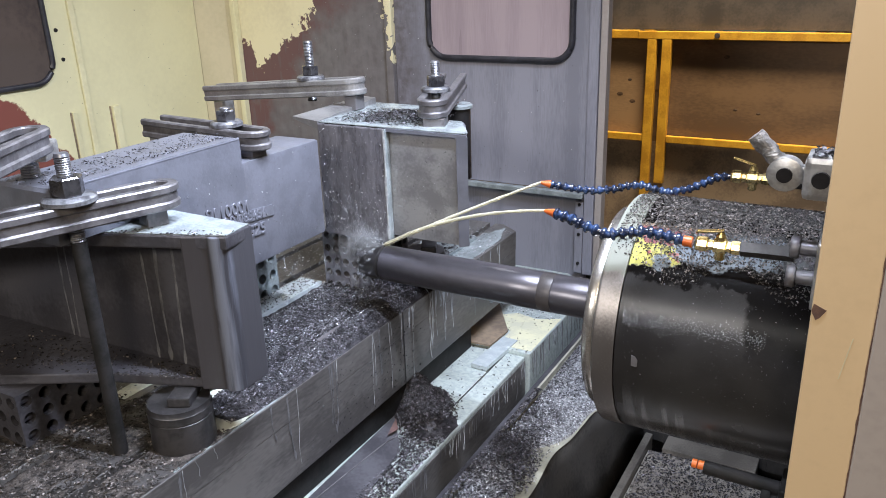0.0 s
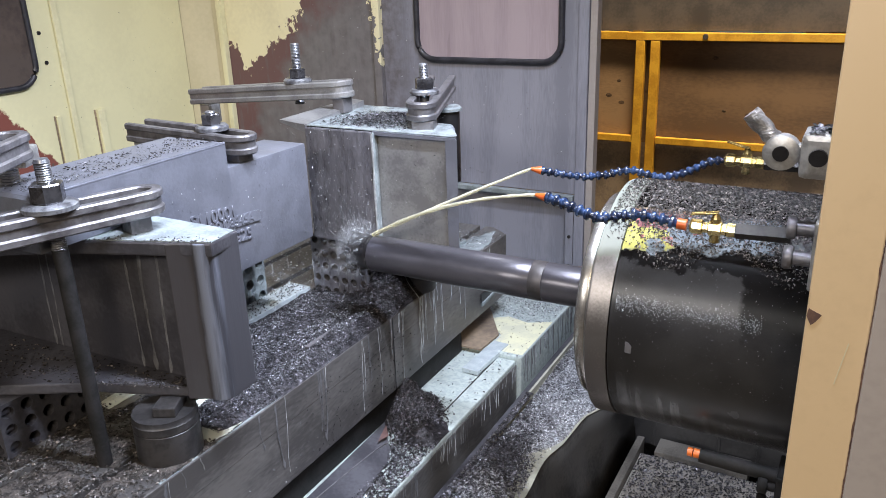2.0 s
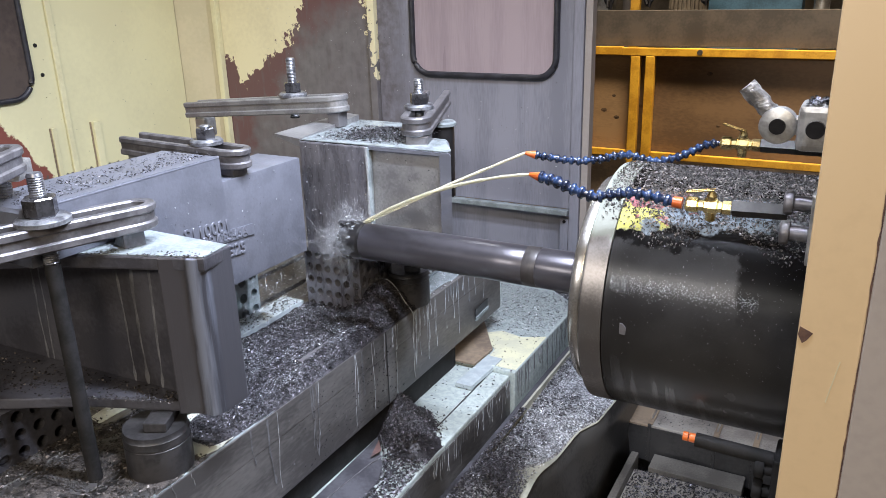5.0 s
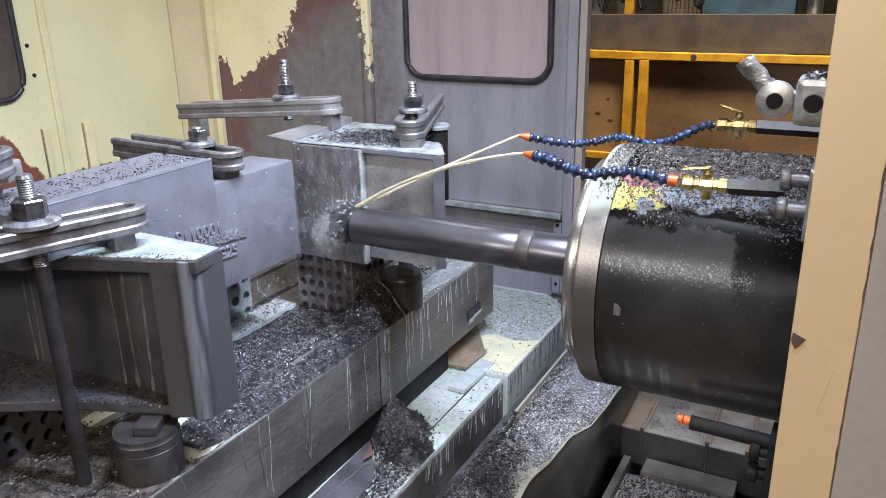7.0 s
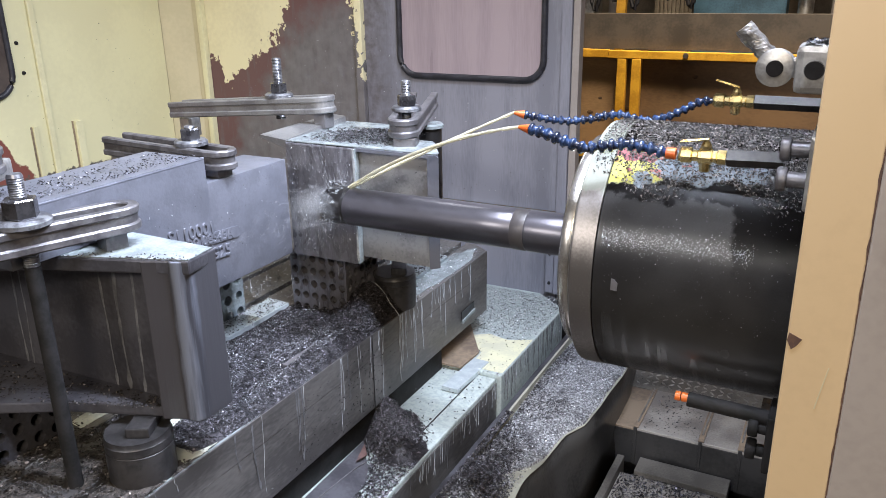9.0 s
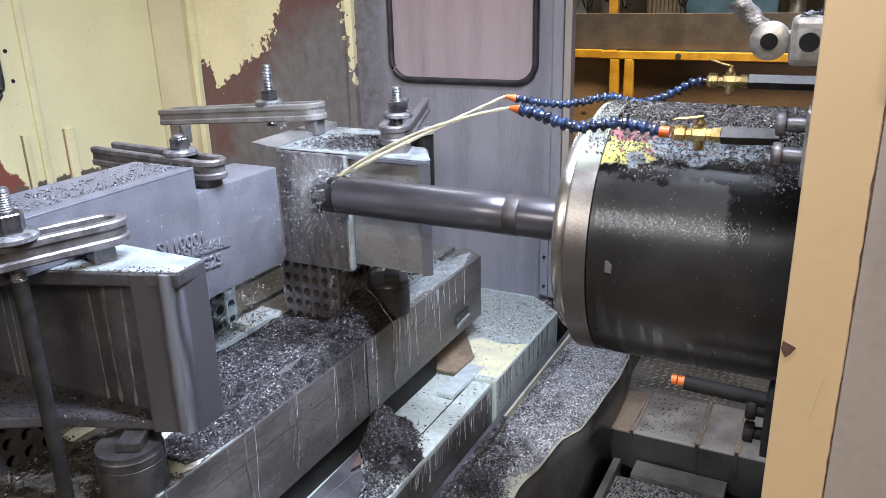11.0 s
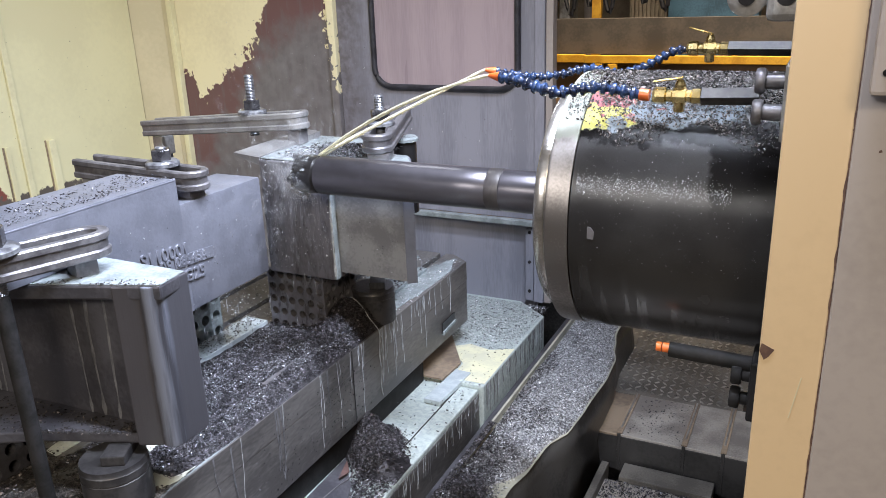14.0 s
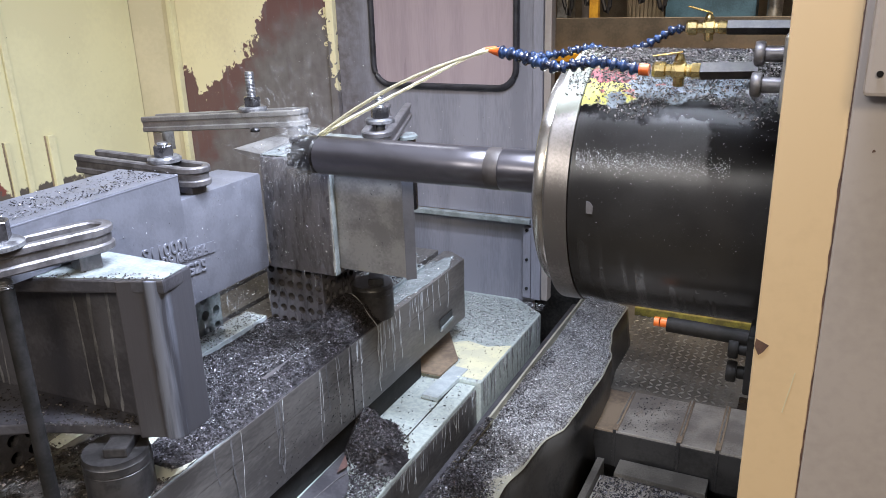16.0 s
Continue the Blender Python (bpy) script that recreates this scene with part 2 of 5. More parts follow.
def field(nt, terms, noise_scale, noise_amp, const):
    """A value a*x + b*y + c*z + noise + const in object space."""
    tc = nt.nodes.new("ShaderNodeTexCoord")
    dot = nt.nodes.new("ShaderNodeVectorMath")
    dot.operation = "DOT_PRODUCT"
    dot.inputs[1].default_value = terms
    nt.links.new(tc.outputs["Object"], dot.inputs[0])
    no = nt.nodes.new("ShaderNodeTexNoise")
    no.inputs["Scale"].default_value, no.inputs["Detail"].default_value, no.inputs["Roughness"].default_value = noise_scale, 9, 0.62
    nt.links.new(tc.outputs["Object"], no.inputs["Vector"])
    ma = nt.nodes.new("ShaderNodeMath")
    ma.operation = "MULTIPLY_ADD"
    ma.inputs[1].default_value, ma.inputs[2].default_value = noise_amp, const - 0.5 * noise_amp
    nt.links.new(no.outputs[0], ma.inputs[0])
    ad = nt.nodes.new("ShaderNodeMath")
    ad.operation = "ADD"
    nt.links.new(ma.outputs[0], ad.inputs[0])
    nt.links.new(dot.outputs["Value"], ad.inputs[1])
    return ad.outputs[0]


def step(nt, value, at, soft=0.004):
    mr = nt.nodes.new("ShaderNodeMapRange")
    mr.inputs[1].default_value, mr.inputs[2].default_value = at - soft, at + soft
    nt.links.new(value, mr.inputs[0])
    return mr.outputs[0]


def maths(nt, op, a, b):
    n = nt.nodes.new("ShaderNodeMath")
    n.operation = op
    for s, i in ((a, 0), (b, 1)):
        if isinstance(s, (int, float)):
            n.inputs[i].default_value = s
        else:
            nt.links.new(s, n.inputs[i])
    return n.outputs[0]


def over(nt, b, mask, colour):
    """Lay a colour over the base colour where mask is 1."""
    src = b.inputs["Base Color"].links[0].from_socket
    mx = nt.nodes.new("ShaderNodeMix")
    mx.data_type = "RGBA"
    nt.links.new(mask, mx.inputs[0])
    nt.links.new(src, mx.inputs[6])
    mx.inputs[7].default_value = (*colour, 1)
    nt.links.new(mx.outputs[2], b.inputs["Base Color"])


M_PEEL = material("peeling_cream_paint", (0.76, 0.70, 0.46), (0.68, 0.62, 0.41), 3, 0.45, 0, 0.06, 60, 0.08)
nt, b = nodes_of(M_PEEL)


def edge_line(nt, knots, x0, x1, z0, z1):
    """The height z of a broken paint edge as a function of x, drawn through knots (x, z)."""
    tc = nt.nodes.new("ShaderNodeTexCoord")
    sep = nt.nodes.new("ShaderNodeSeparateXYZ")
    nt.links.new(tc.outputs["Object"], sep.inputs[0])
    mr = nt.nodes.new("ShaderNodeMapRange")
    mr.inputs[1].default_value, mr.inputs[2].default_value = x0, x1
    nt.links.new(sep.outputs[0], mr.inputs[0])
    ramp = nt.nodes.new("ShaderNodeValToRGB")
    for n, (x, z) in enumerate(knots):
        pos, v = (x - x0) / (x1 - x0), (z - z0) / (z1 - z0)
        el = ramp.color_ramp.elements[n] if n < 2 else ramp.color_ramp.elements.new(pos)
        el.position, el.color = pos, (v, v, v, 1)
    nt.links.new(mr.outputs[0], ramp.inputs[0])
    return maths(nt, "ADD", maths(nt, "MULTIPLY", ramp.outputs[0], z1 - z0), z0)


PAINT_EDGE = ((-1.60, 1.54), (-0.70, 2.0), (-1.55, 1.52), (-1.515, 1.56), (-1.445, 1.475), (-1.36, 1.51), (-1.29, 1.57), (-1.21, 1.64), (-1.12, 1.735), (-1.06, 1.83), (-1.00, 1.95), (-0.95, 2.0))
line = edge_line(nt, PAINT_EDGE, -1.6, -0.7, 1.4, 2.0)
peel = step(nt, maths(nt, "ADD", field(nt, (0, 0, -1.0), 20, 0.46, 0.0), line), 0.0, 0.003)
keep = maths(nt, "MULTIPLY", step(nt, field(nt, (1.0, 0, 0.18), 24, 0.24, 0.440), 0.0, 0.002), step(nt, field(nt, (0, 0, 1.0), 20, 0.25, -1.50), 0.0))
islands = maths(nt, "MULTIPLY", step(nt, field(nt, (0, 0, 0), 12, 1.0, 0.0), 0.215, 0.004), step(nt, field(nt, (0, 0, 1.0), 5, 0.2, -1.42), 0.0))
peel = maths(nt, "MULTIPLY", peel, maths(nt, "SUBTRACT", 1.0, maths(nt, "MAXIMUM", keep, islands)))
over(nt, b, peel, (0.135, 0.072, 0.072))
bare = maths(nt, "MULTIPLY", step(nt, field(nt, (0.9, 0, -0.86), 6, 0.75, 2.36), 0.0, 0.09), peel)
bare = maths(nt, "MULTIPLY", bare, step(nt, field(nt, (0, 0, -1.0), 8, 0.3, 1.76), 0.0, 0.06))
over(nt, b, bare, (0.142, 0.134, 0.138))
smear = nt.nodes.new("ShaderNodeTexNoise")
smear.inputs["Scale"].default_value, smear.inputs["Detail"].default_value = 16, 8
run = nt.nodes.new("ShaderNodeMapping")
run.inputs["Scale"].default_value = (3.0, 1.0, 0.35)
place = nt.nodes.new("ShaderNodeTexCoord")
nt.links.new(place.outputs["Object"], run.inputs[0])
nt.links.new(run.outputs[0], smear.inputs["Vector"])
over(nt, b, maths(nt, "MULTIPLY", peel, step(nt, smear.outputs[0], 0.60, 0.03)), (0.135, 0.090, 0.094))
over(nt, b, maths(nt, "MULTIPLY", bare, step(nt, smear.outputs[0], 0.46, 0.10)), (0.120, 0.108, 0.112))
over(nt, b, maths(nt, "MULTIPLY", bare, step(nt, field(nt, (0.0, 0, 0.0), 22, 1.0, 0.0), 0.08, 0.25)), (0.200, 0.190, 0.195))

nt, b = nodes_of(M_GREYP)
over(nt, b, maths(nt, "MULTIPLY", step(nt, field(nt, (-1.0, 0, 0), 9, 0.22, -0.60), 0.0, 0.06), step(nt, field(nt, (0, 0, 0), 30, 1.0, 0.0), -0.10, 0.2)), (0.118, 0.108, 0.118))

M_PEELSIDE = material("side_wall_paint", (0.72, 0.68, 0.43), (0.67, 0.63, 0.40), 3, 0.45, 0, 0.06, 60, 0.08)
nt, b = nodes_of(M_PEELSIDE)
g1 = step(nt, field(nt, (0, 0, -1.0), 16, 0.13, 1.178), 0.0)
g2 = step(nt, field(nt, (0, -0.9, -0.75), 7, 0.20, 1.63 + 0.985), 0.0)
over(nt, b, g2, (0.20, 0.065, 0.050))
over(nt, b, g1, (0.10, 0.085, 0.075))

def set_to(nt, b, name, mask, value):
    """Blend one shader input to a value where mask is 1."""
    mx = nt.nodes.new("ShaderNodeMix")
    nt.links.new(mask, mx.inputs[0])
    if b.inputs[name].links:
        nt.links.new(b.inputs[name].links[0].from_socket, mx.inputs[2])
    else:
        mx.inputs[2].default_value = b.inputs[name].default_value
    mx.inputs[3].default_value = value
    nt.links.new(mx.outputs[0], b.inputs[name])


M_BARREL = material("oily_black_headstock", (0.030, 0.029, 0.029), (0.018, 0.017, 0.017), 5, 0.25, 0.0, 0.12, 700, 0.06, spec=0.26)
nt, b = nodes_of(M_BARREL)
wet = step(nt, field(nt, (-0.02, 0, 1.0), 22, 0.07, -0.138), 0.0, 0.002)
wet = maths(nt, "MAXIMUM", wet, maths(nt, "MULTIPLY", step(nt, field(nt, (1.0, 0, 0.0), 14, 0.10, -0.895), 0.0, 0.004), step(nt, field(nt, (0.0, 0, 1.0), 14, 0.10, -0.060), 0.0, 0.03)))
over(nt, b, wet, (0.005, 0.0045, 0.0045))
set_to(nt, b, "Specular IOR Level", wet, 0.08)
band = maths(nt, "MULTIPLY", step(nt, field(nt, (-0.08, 0, 1.0), 24, 0.05, -0.116), 0.0, 0.002), maths(nt, "SUBTRACT", 1.0, step(nt, field(nt, (0, 0, 1.0), 16, 0.03, -0.226), 0.0)))
band = maths(nt, "MULTIPLY", band, maths(nt, "SUBTRACT", 1.0, step(nt, field(nt, (1.0, 0, 0), 16, 0.2, -0.93), 0.0, 0.01)))
yel = maths(nt, "MULTIPLY", band, step(nt, field(nt, (-1.0, 0, 0.4), 26, 0.34, 0.665), 0.0))
red = maths(nt, "MULTIPLY", yel, step(nt, field(nt, (0, 0, 3.0), 22, 0.5, -0.58), 0.0))
over(nt, b, band, (0.17, 0.20, 0.23))
over(nt, b, yel, (0.40, 0.38, 0.11))
over(nt, b, red, (0.28, 0.10, 0.11))
set_to(nt, b, "Roughness", band, 0.85)
set_to(nt, b, "Specular IOR Level", band, 0.15)

runs = nt.nodes.new("ShaderNodeTexNoise")
runs.inputs["Scale"].default_value, runs.inputs["Detail"].default_value = 1.0, 5
spread = nt.nodes.new("ShaderNodeMapping")
spread.inputs["Scale"].default_value = (75, 2.5, 2.5)
where = nt.nodes.new("ShaderNodeTexCoord")
nt.links.new(where.outputs["Object"], spread.inputs[0])
nt.links.new(spread.outputs[0], runs.inputs["Vector"])
oil = maths(nt, "MULTIPLY", step(nt, runs.outputs[0], 0.56, 0.05), step(nt, field(nt, (-0.55, 0, -1.0), 12, 0.06, 0.34), 0.0, 0.03))
set_to(nt, b, "Specular IOR Level", oil, 0.75)
set_to(nt, b, "Roughness", oil, 0.16)

M_FLANGEP = material("turned_steel_with_film", (0.31, 0.285, 0.27), (0.19, 0.172, 0.162), 5, 0.38, 0.85, 0.1, 220, 0.1)
nt, b = nodes_of(M_FLANGEP)
film = step(nt, field(nt, (0, 0, 1.0), 20, 0.09, -0.155), 0.0)
over(nt, b, film, (0.20, 0.21, 0.18))
set_to(nt, b, "Roughness", film, 0.7)
set_to(nt, b, "Metallic", film, 0.1)

M_CHIPPED = material("cream_column_paint", (0.61, 0.455, 0.275), (0.56, 0.415, 0.25), 2, 0.45, 0, 0.06, 60, 0.06)
M_CHIPMARK = material("bare_paint_chip", (0.16, 0.09, 0.06), (0.09, 0.05, 0.04), 30, 0.6, 0, 0.3, 120)
M_RUSTTAN = material("tan_stained_sheet", (0.30, 0.23, 0.165), (0.17, 0.13, 0.10), 5, 0.45, 0.1, 0.15, 70)
M_TAPE = material("silver_duct_tape", (0.33, 0.32, 0.315), (0.16, 0.155, 0.155), 30, 0.35, 0.4, 0.8, 90)
M_STREAK = material("milky_streak", (0.46, 0.485, 0.51), (0.28, 0.295, 0.32), 30, 0.25, 0.0, 0.2, 160)
M_CASTMID = material("wet_grey_iron_shaded", (0.185, 0.20, 0.25), (0.060, 0.061, 0.074), 40, 0.32, 0.3, 0.2, 120, 0.14, stretch=(1, 1, 0.07))
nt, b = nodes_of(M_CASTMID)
# dark front and end face round a light corner: shading put into the colour
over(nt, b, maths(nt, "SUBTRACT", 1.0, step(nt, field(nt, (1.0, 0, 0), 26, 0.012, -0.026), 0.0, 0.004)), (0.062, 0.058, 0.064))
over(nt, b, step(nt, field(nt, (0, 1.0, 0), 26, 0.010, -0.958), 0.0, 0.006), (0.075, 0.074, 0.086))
M_DARKFRONT = material("shaded_dark_front_paint", (0.060, 0.058, 0.058), (0.034, 0.033, 0.033), 6, 0.36, 0.3, 0.1, 90)
M_TRAYBED = material("wet_fine_chips", (0.66, 0.68, 0.71), (0.16, 0.158, 0.175), 150, 0.4, 0.3, 0.8, 330, 0.2)
nt, b = nodes_of(M_TRAYBED)
over(nt, b, maths(nt, "MULTIPLY", step(nt, field(nt, (0, 0, 0), 7, 1.0, 0.0), 0.06, 0.05), step(nt, field(nt, (0, 0, 0), 140, 1.0, 0.0), -0.06, 0.1)), (0.045, 0.040, 0.046))
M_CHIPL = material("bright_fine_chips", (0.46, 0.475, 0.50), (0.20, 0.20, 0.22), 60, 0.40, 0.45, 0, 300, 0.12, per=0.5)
# browner copy of the steel chips, with warm hall light in its colour
M_CHIPH = material("warm_lit_steel_chips", (0.068, 0.059, 0.054), (0.022, 0.019, 0.018), 60, 0.52, 0.3, 0, 300, 0.12, per=1.0)
M_CHIPBROWN = material("brown_chip_bed", (0.100, 0.086, 0.078), (0.028, 0.025, 0.024), 60, 0.5, 0.4, 1.0, 240, 0.2)
M_DARKROD = material("dark_square_pipe", (0.050, 0.046, 0.044), (0.028, 0.026, 0.026), 30, 0.55, 0.1, 0.1, 160, 0.1, spec=0.3)
M_CHIPD = material("dark_wet_chips", (0.052, 0.047, 0.053), (0.016, 0.015, 0.017), 90, 0.42, 0.35, 0.6, 300, 0.15, per=0.9)
M_STREAKD = material("dried_coolant_run", (0.17, 0.17, 0.182), (0.10, 0.10, 0.108), 30, 0.35, 0.1, 0.2, 160)
M_CASTWET = material("wet_milled_iron", (0.215, 0.21, 0.236), (0.145, 0.141, 0.160), 30, 0.3, 0.45, 0.5, 140, 0.15, stretch=(1.5, 1.5, 0.5))
M_POOL = material("lit_coolant_pool", (0.62, 0.64, 0.56), (0.48, 0.50, 0.45), 14, 0.2, 0, 0.1, 120, 0.1)
M_CREAMPOOL = material("cream_coolant_pool", (0.66, 0.64, 0.45), (0.56, 0.55, 0.42), 16, 0.22, 0, 0.1, 120, 0.1)
M_SPLASH = glass("coolant_splash", (0.85, 0.92, 0.95), 0.9, 0.2, 0.12)
M_KNOT = material("wood_knot", (0.10, 0.055, 0.028), (0.05, 0.028, 0.015), 60, 0.6)
M_PLATE = material("wet_pale_plate", (0.50, 0.56, 0.59), (0.43, 0.485, 0.51), 30, 0.25, 0.2, 0.1, 160, 0.08)
M_JACK = material("worn_black_jack", (0.062, 0.059, 0.062), (0.030, 0.029, 0.031), 16, 0.4, 0.3, 0.2, 120, 0.12)
M_RUSTRED = material("rusty_red_sheet", (0.15, 0.088, 0.080), (0.085, 0.056, 0.054), 40, 0.5, 0, 0.2, 120)
M_TANPANEL = material("tan_for_shaded_cream", (0.56, 0.50, 0.34), (0.50, 0.45, 0.30), 3, 0.5, 0, 0.06, 60)
M_FILMSTEEL = material("steel_with_coolant_film", (0.39, 0.44, 0.455), (0.26, 0.293, 0.305), 22, 0.2, 0.3, 0.3, 150, 0.1)
M_SHOPBLUE = material("blue_machine_paint", (0.10, 0.22, 0.34), (0.06, 0.13, 0.2), 4, 0.4, 0, 0.1, 60)
M_SHOPTAN = material("tan_shop_panel", (0.45, 0.37, 0.28), (0.30, 0.25, 0.19), 4, 0.6, 0, 0.1, 60)


# ---- the hall around ----
def setting(name, lo, hi, mat, label, category, bevel=0.0):
    return tagged(obj(name, boxm(lo, hi, bevel), mat), label, category, "", "structure")


setting("floor", (-9, -9, -0.1), (9, 12, 0.0), M_CONC, "dark oily concrete floor of the workshop", "floor")
setting("wall_north", (-9, 12, 0), (9, 12.2, 8), M_SHOPTAN, "tan far wall of the workshop hall", "wall")
setting("wall_south", (-9, -9.2, 0), (9, -9, 8), M_SIDEGREY, "grey wall of the workshop hall", "wall")
setting("wall_west", (-9.2, -9, 0), (-9, 12, 8), M_SIDEGREY, "grey side wall of the workshop hall", "wall")
setting("wall_east", (9, -9, 0), (9.2, 12, 8), M_SIDEGREY, "grey side wall of the workshop hall", "wall")
setting("ceiling", (-9, -9, 8), (9, 12, 8.2), M_SIDEGREY, "grey ceiling of the workshop hall", "ceiling")

# ---- machine enclosure ----
YW, XW = 2.72, -1.74


def grid_wall(name, lo, hi, mat, label):
    return setting(name, lo, hi, mat, label, "wall", 0.003)


grid_wall("enclosure_wall", (-1.60, YW, 0.0), (-0.712, YW + 0.05, 2.6), M_PEEL, "cream enclosure wall with paint peeled to maroon primer")
# panel turned from the lamp; its shade is put into the tan colour
tagged(obj("enclosure_corner_panel", prism([(XW, 2.6495), (-1.602, YW - 0.012), (-1.602, YW + 0.05), (XW - 0.06, YW + 0.05), (XW - 0.06, 2.6495)], 0.0, 2.6), M_TANPANEL), "narrow slanting corner panel of the enclosure, tan for shaded cream", "wall", "", "structure")
grid_wall("enclosure_side_wall", (XW - 0.06, 1.02, 0.0), (XW, 2.647, 2.6), M_PEELSIDE, "cream painted enclosure side wall with peeling lower edge")
for x0, x1, d, paint in ((-1.600, -1.566, 0.018, M_TANPANEL), (-1.565, -1.538, 0.030, M_CREAM), (-0.745, -0.712, 0.022, M_PEEL)):
    setting("trim", (x0, YW - d, 0.0), (x1, YW - 0.001, 2.6), paint, "painted vertical edge trim of the enclosure", "trim", 0.003)
setting("trim", (XW + 0.001, 2.000, 0.6), (XW + 0.014, 2.026, 2.6), M_CREAM, "cream folded seam on the enclosure side wall", "trim", 0.004)
setting("trim", (XW + 0.001, 1.935, 1.10), (XW + 0.012, 1.955, 1.375), M_CREAM, "cream slotted bracket on the enclosure side wall", "trim", 0.003)
setting("trim", (XW + 0.001, 2.118, 1.10), (XW + 0.020, 2.150, 1.37), M_CREAM, "cream slotted bracket on the enclosure side wall", "trim", 0.003)


# thin dark strips draw the shaded flank of each bracket
for y0, z1 in ((1.929, 1.375), (2.112, 1.37)):
    setting("trim", (XW + 0.001, y0, 1.08), (XW + 0.004, y0 + 0.005, z1), M_RUSTTAN, "dark strip for the shaded side of a wall bracket", "trim")


def rounded(x0, x1, z0, z1, r, n=8):
    pts = []
    for cx, cz, a0 in ((x1 - r, z1 - r, 0), (x0 + r, z1 - r, 90), (x0 + r, z0 + r, 180), (x1 - r, z0 + r, 270)):
        for k in range(n + 1):
            a = radians(a0 + 90 * k / n)
            pts.append((cx + r * math.cos(a), cz + r * math.sin(a)))
    return pts


def plate_y(pts, y0, y1):
    """A flat plate with the outline pts (x, z) between two y."""
    return moved(prism(pts, -y1, -y0), Matrix.Rotation(radians(90), 4, "X"))


def plate_x(pts, x0, x1):
    """A flat plate with the outline pts (y, z) between two x."""
    return moved(prism(pts, x0, x1), Matrix(((0, 0, 1, 0), (1, 0, 0, 0), (0, 1, 0, 0), (0, 0, 0, 1))))


def seal(pts3, r):
    return sweep(pts3 + [pts3[0], pts3[1]], r, 10)


setting("trim", (XW + 0.001, 1.02, 1.108), (XW + 0.018, 2.640, 1.158), M_TANPANEL, "cream ledge rail low on the enclosure side wall", "trim", 0.004)


win = thing("enclosure_window", "dark rounded window with black rubber seal in cream wall", "window", None, "", "structure")
wp = rounded(1.05, 1.895, 1.50, 2.3, 0.085)
part("pane", plate_x(wp, XW + 0.002, XW + 0.006), M_DARKGLASS, win)
part("rubber_seal", seal([(XW + 0.008, y, z) for y, z in wp], 0.011), M_RUBBER, win, "", True)
for z, y in ((1.688, 1.938), (1.578, 1.946)):
    s = tagged(obj("screw_hole", moved(lathe([(0, 0.008), (0.004, 0.007)], 12), Matrix.Translation((XW, y, z))), M_BLACK), "small dark screw hole in the cream wall", "screw hole", "screw holes")

# ---- door with window at the back ----
door = thing("enclosure_door", "grey sheet metal enclosure door with milky window", "door")
part("panel", boxm((-0.710, YW, 1.05), (0.110, YW + 0.04, 2.6), 0.003), M_GREYP, door)
part("stile", boxm((0.112, YW - 0.014, 0.72), (0.150, YW + 0.04, 2.6), 0.004), M_GREYP, door)
part("stile", boxm((0.152, YW - 0.006, 0.72), (0.178, YW + 0.04, 2.6), 0.003), M_SIDEGREY, door)
dp = rounded(-0.545, 0.048, 1.535, 2.3, 0.075)
part("pane", plate_y(dp, YW - 0.006, YW - 0.002), M_PINK, door, "milky pinkish window pane")
part("rubber_seal", seal([(x, YW - 0.008, z) for x, z in dp], 0.012), M_RUBBER, door, "black rubber window seal", True)
part("ledge", boxm((-0.71, YW - 0.03, 1.030), (0.110, YW - 0.001, 1.050), 0.003), M_FILMSTEEL, door, "wet whitish ledge")
part("lower_panel", boxm((-0.71, YW + 0.02, 0.60), (0.110, YW + 0.05, 1.028), 0.002), M_GREYP, door)
part("bracket", boxm((0.075, YW - 0.004, 0.72), (0.108, YW + 0.018, 1.01), 0.002), M_GREYP, door)
for z in (1.0, 0.88, 0.76):
    part("bolt_hole", moved(lathe([(0, 0.007), (0.004, 0.006)], 10, None, "z"), Matrix.Translation((0.092, YW - 0.004, z)) @ Matrix.Rotation(radians(90), 4, "X")), M_BLACK, door)

# ---- machine bed ----
base = thing("machine_saddle", "machine saddle ledge wet with milky coolant", "machine base")
part("coolant_pool", prism([(-0.045, 2.262), (0.056, 2.165), (0.060, 2.060), (0.176, 2.062), (0.1765, 2.33), (0.10, 2.29), (0.02, 2.31)], 0.7003, 0.7013), M_CREAMPOOL, base, "cream coolant pool on the ledge")
part("far_block", prism([(-1.4, 2.045), (0.180, 2.045), (0.180, 2.635), (0.045, 2.745), (-1.4, 2.745)], 0.30, 0.70, 0.005), M_LEDGE, base)
part("near_block", boxm((-0.9, 0.1, 0.30), (0.163, 2.043, 0.688), 0.005), M_LEDGE, base)
# thin dark plate that puts the shadow on the ledge's front
part("near_front_shade", boxm((0.1632, 0.1, 0.30), (0.1660, 2.042, 0.674), 0.001), M_TABLE, base, "wet front face of the ledge, darkened for shadow")
# the shade below the table overhang is put into this near-black colour
part("way", boxm((-0.9, 0.1, 0.689), (-0.022, 2.028, 0.7795), 0.003), M_STUD, base, "guide way, near black for shade under the table")
bm = bmesh.new()
va = [bm.verts.new(p) for p in ((-0.002, 1.10, 0.700), (-0.002, 1.53, 0.712), (0.070, 1.44, 0.700), (0.088, 1.395, 0.692), (0.112, 1.19, 0.690), (0.090, 1.10, 0.690))]
vb = [bm.verts.new(v.co - Vector((0, 0, 0.004))) for v in va]
bm.faces.new(va)
bm.faces.new(vb[::-1])
for i in range(6):
    bm.faces.new((va[i], vb[i], vb[(i + 1) % 6], va[(i + 1) % 6]))
part("wiper_sheet", bm, M_CASTDARK, base, "thin grey wiper sheet with lifted edge")
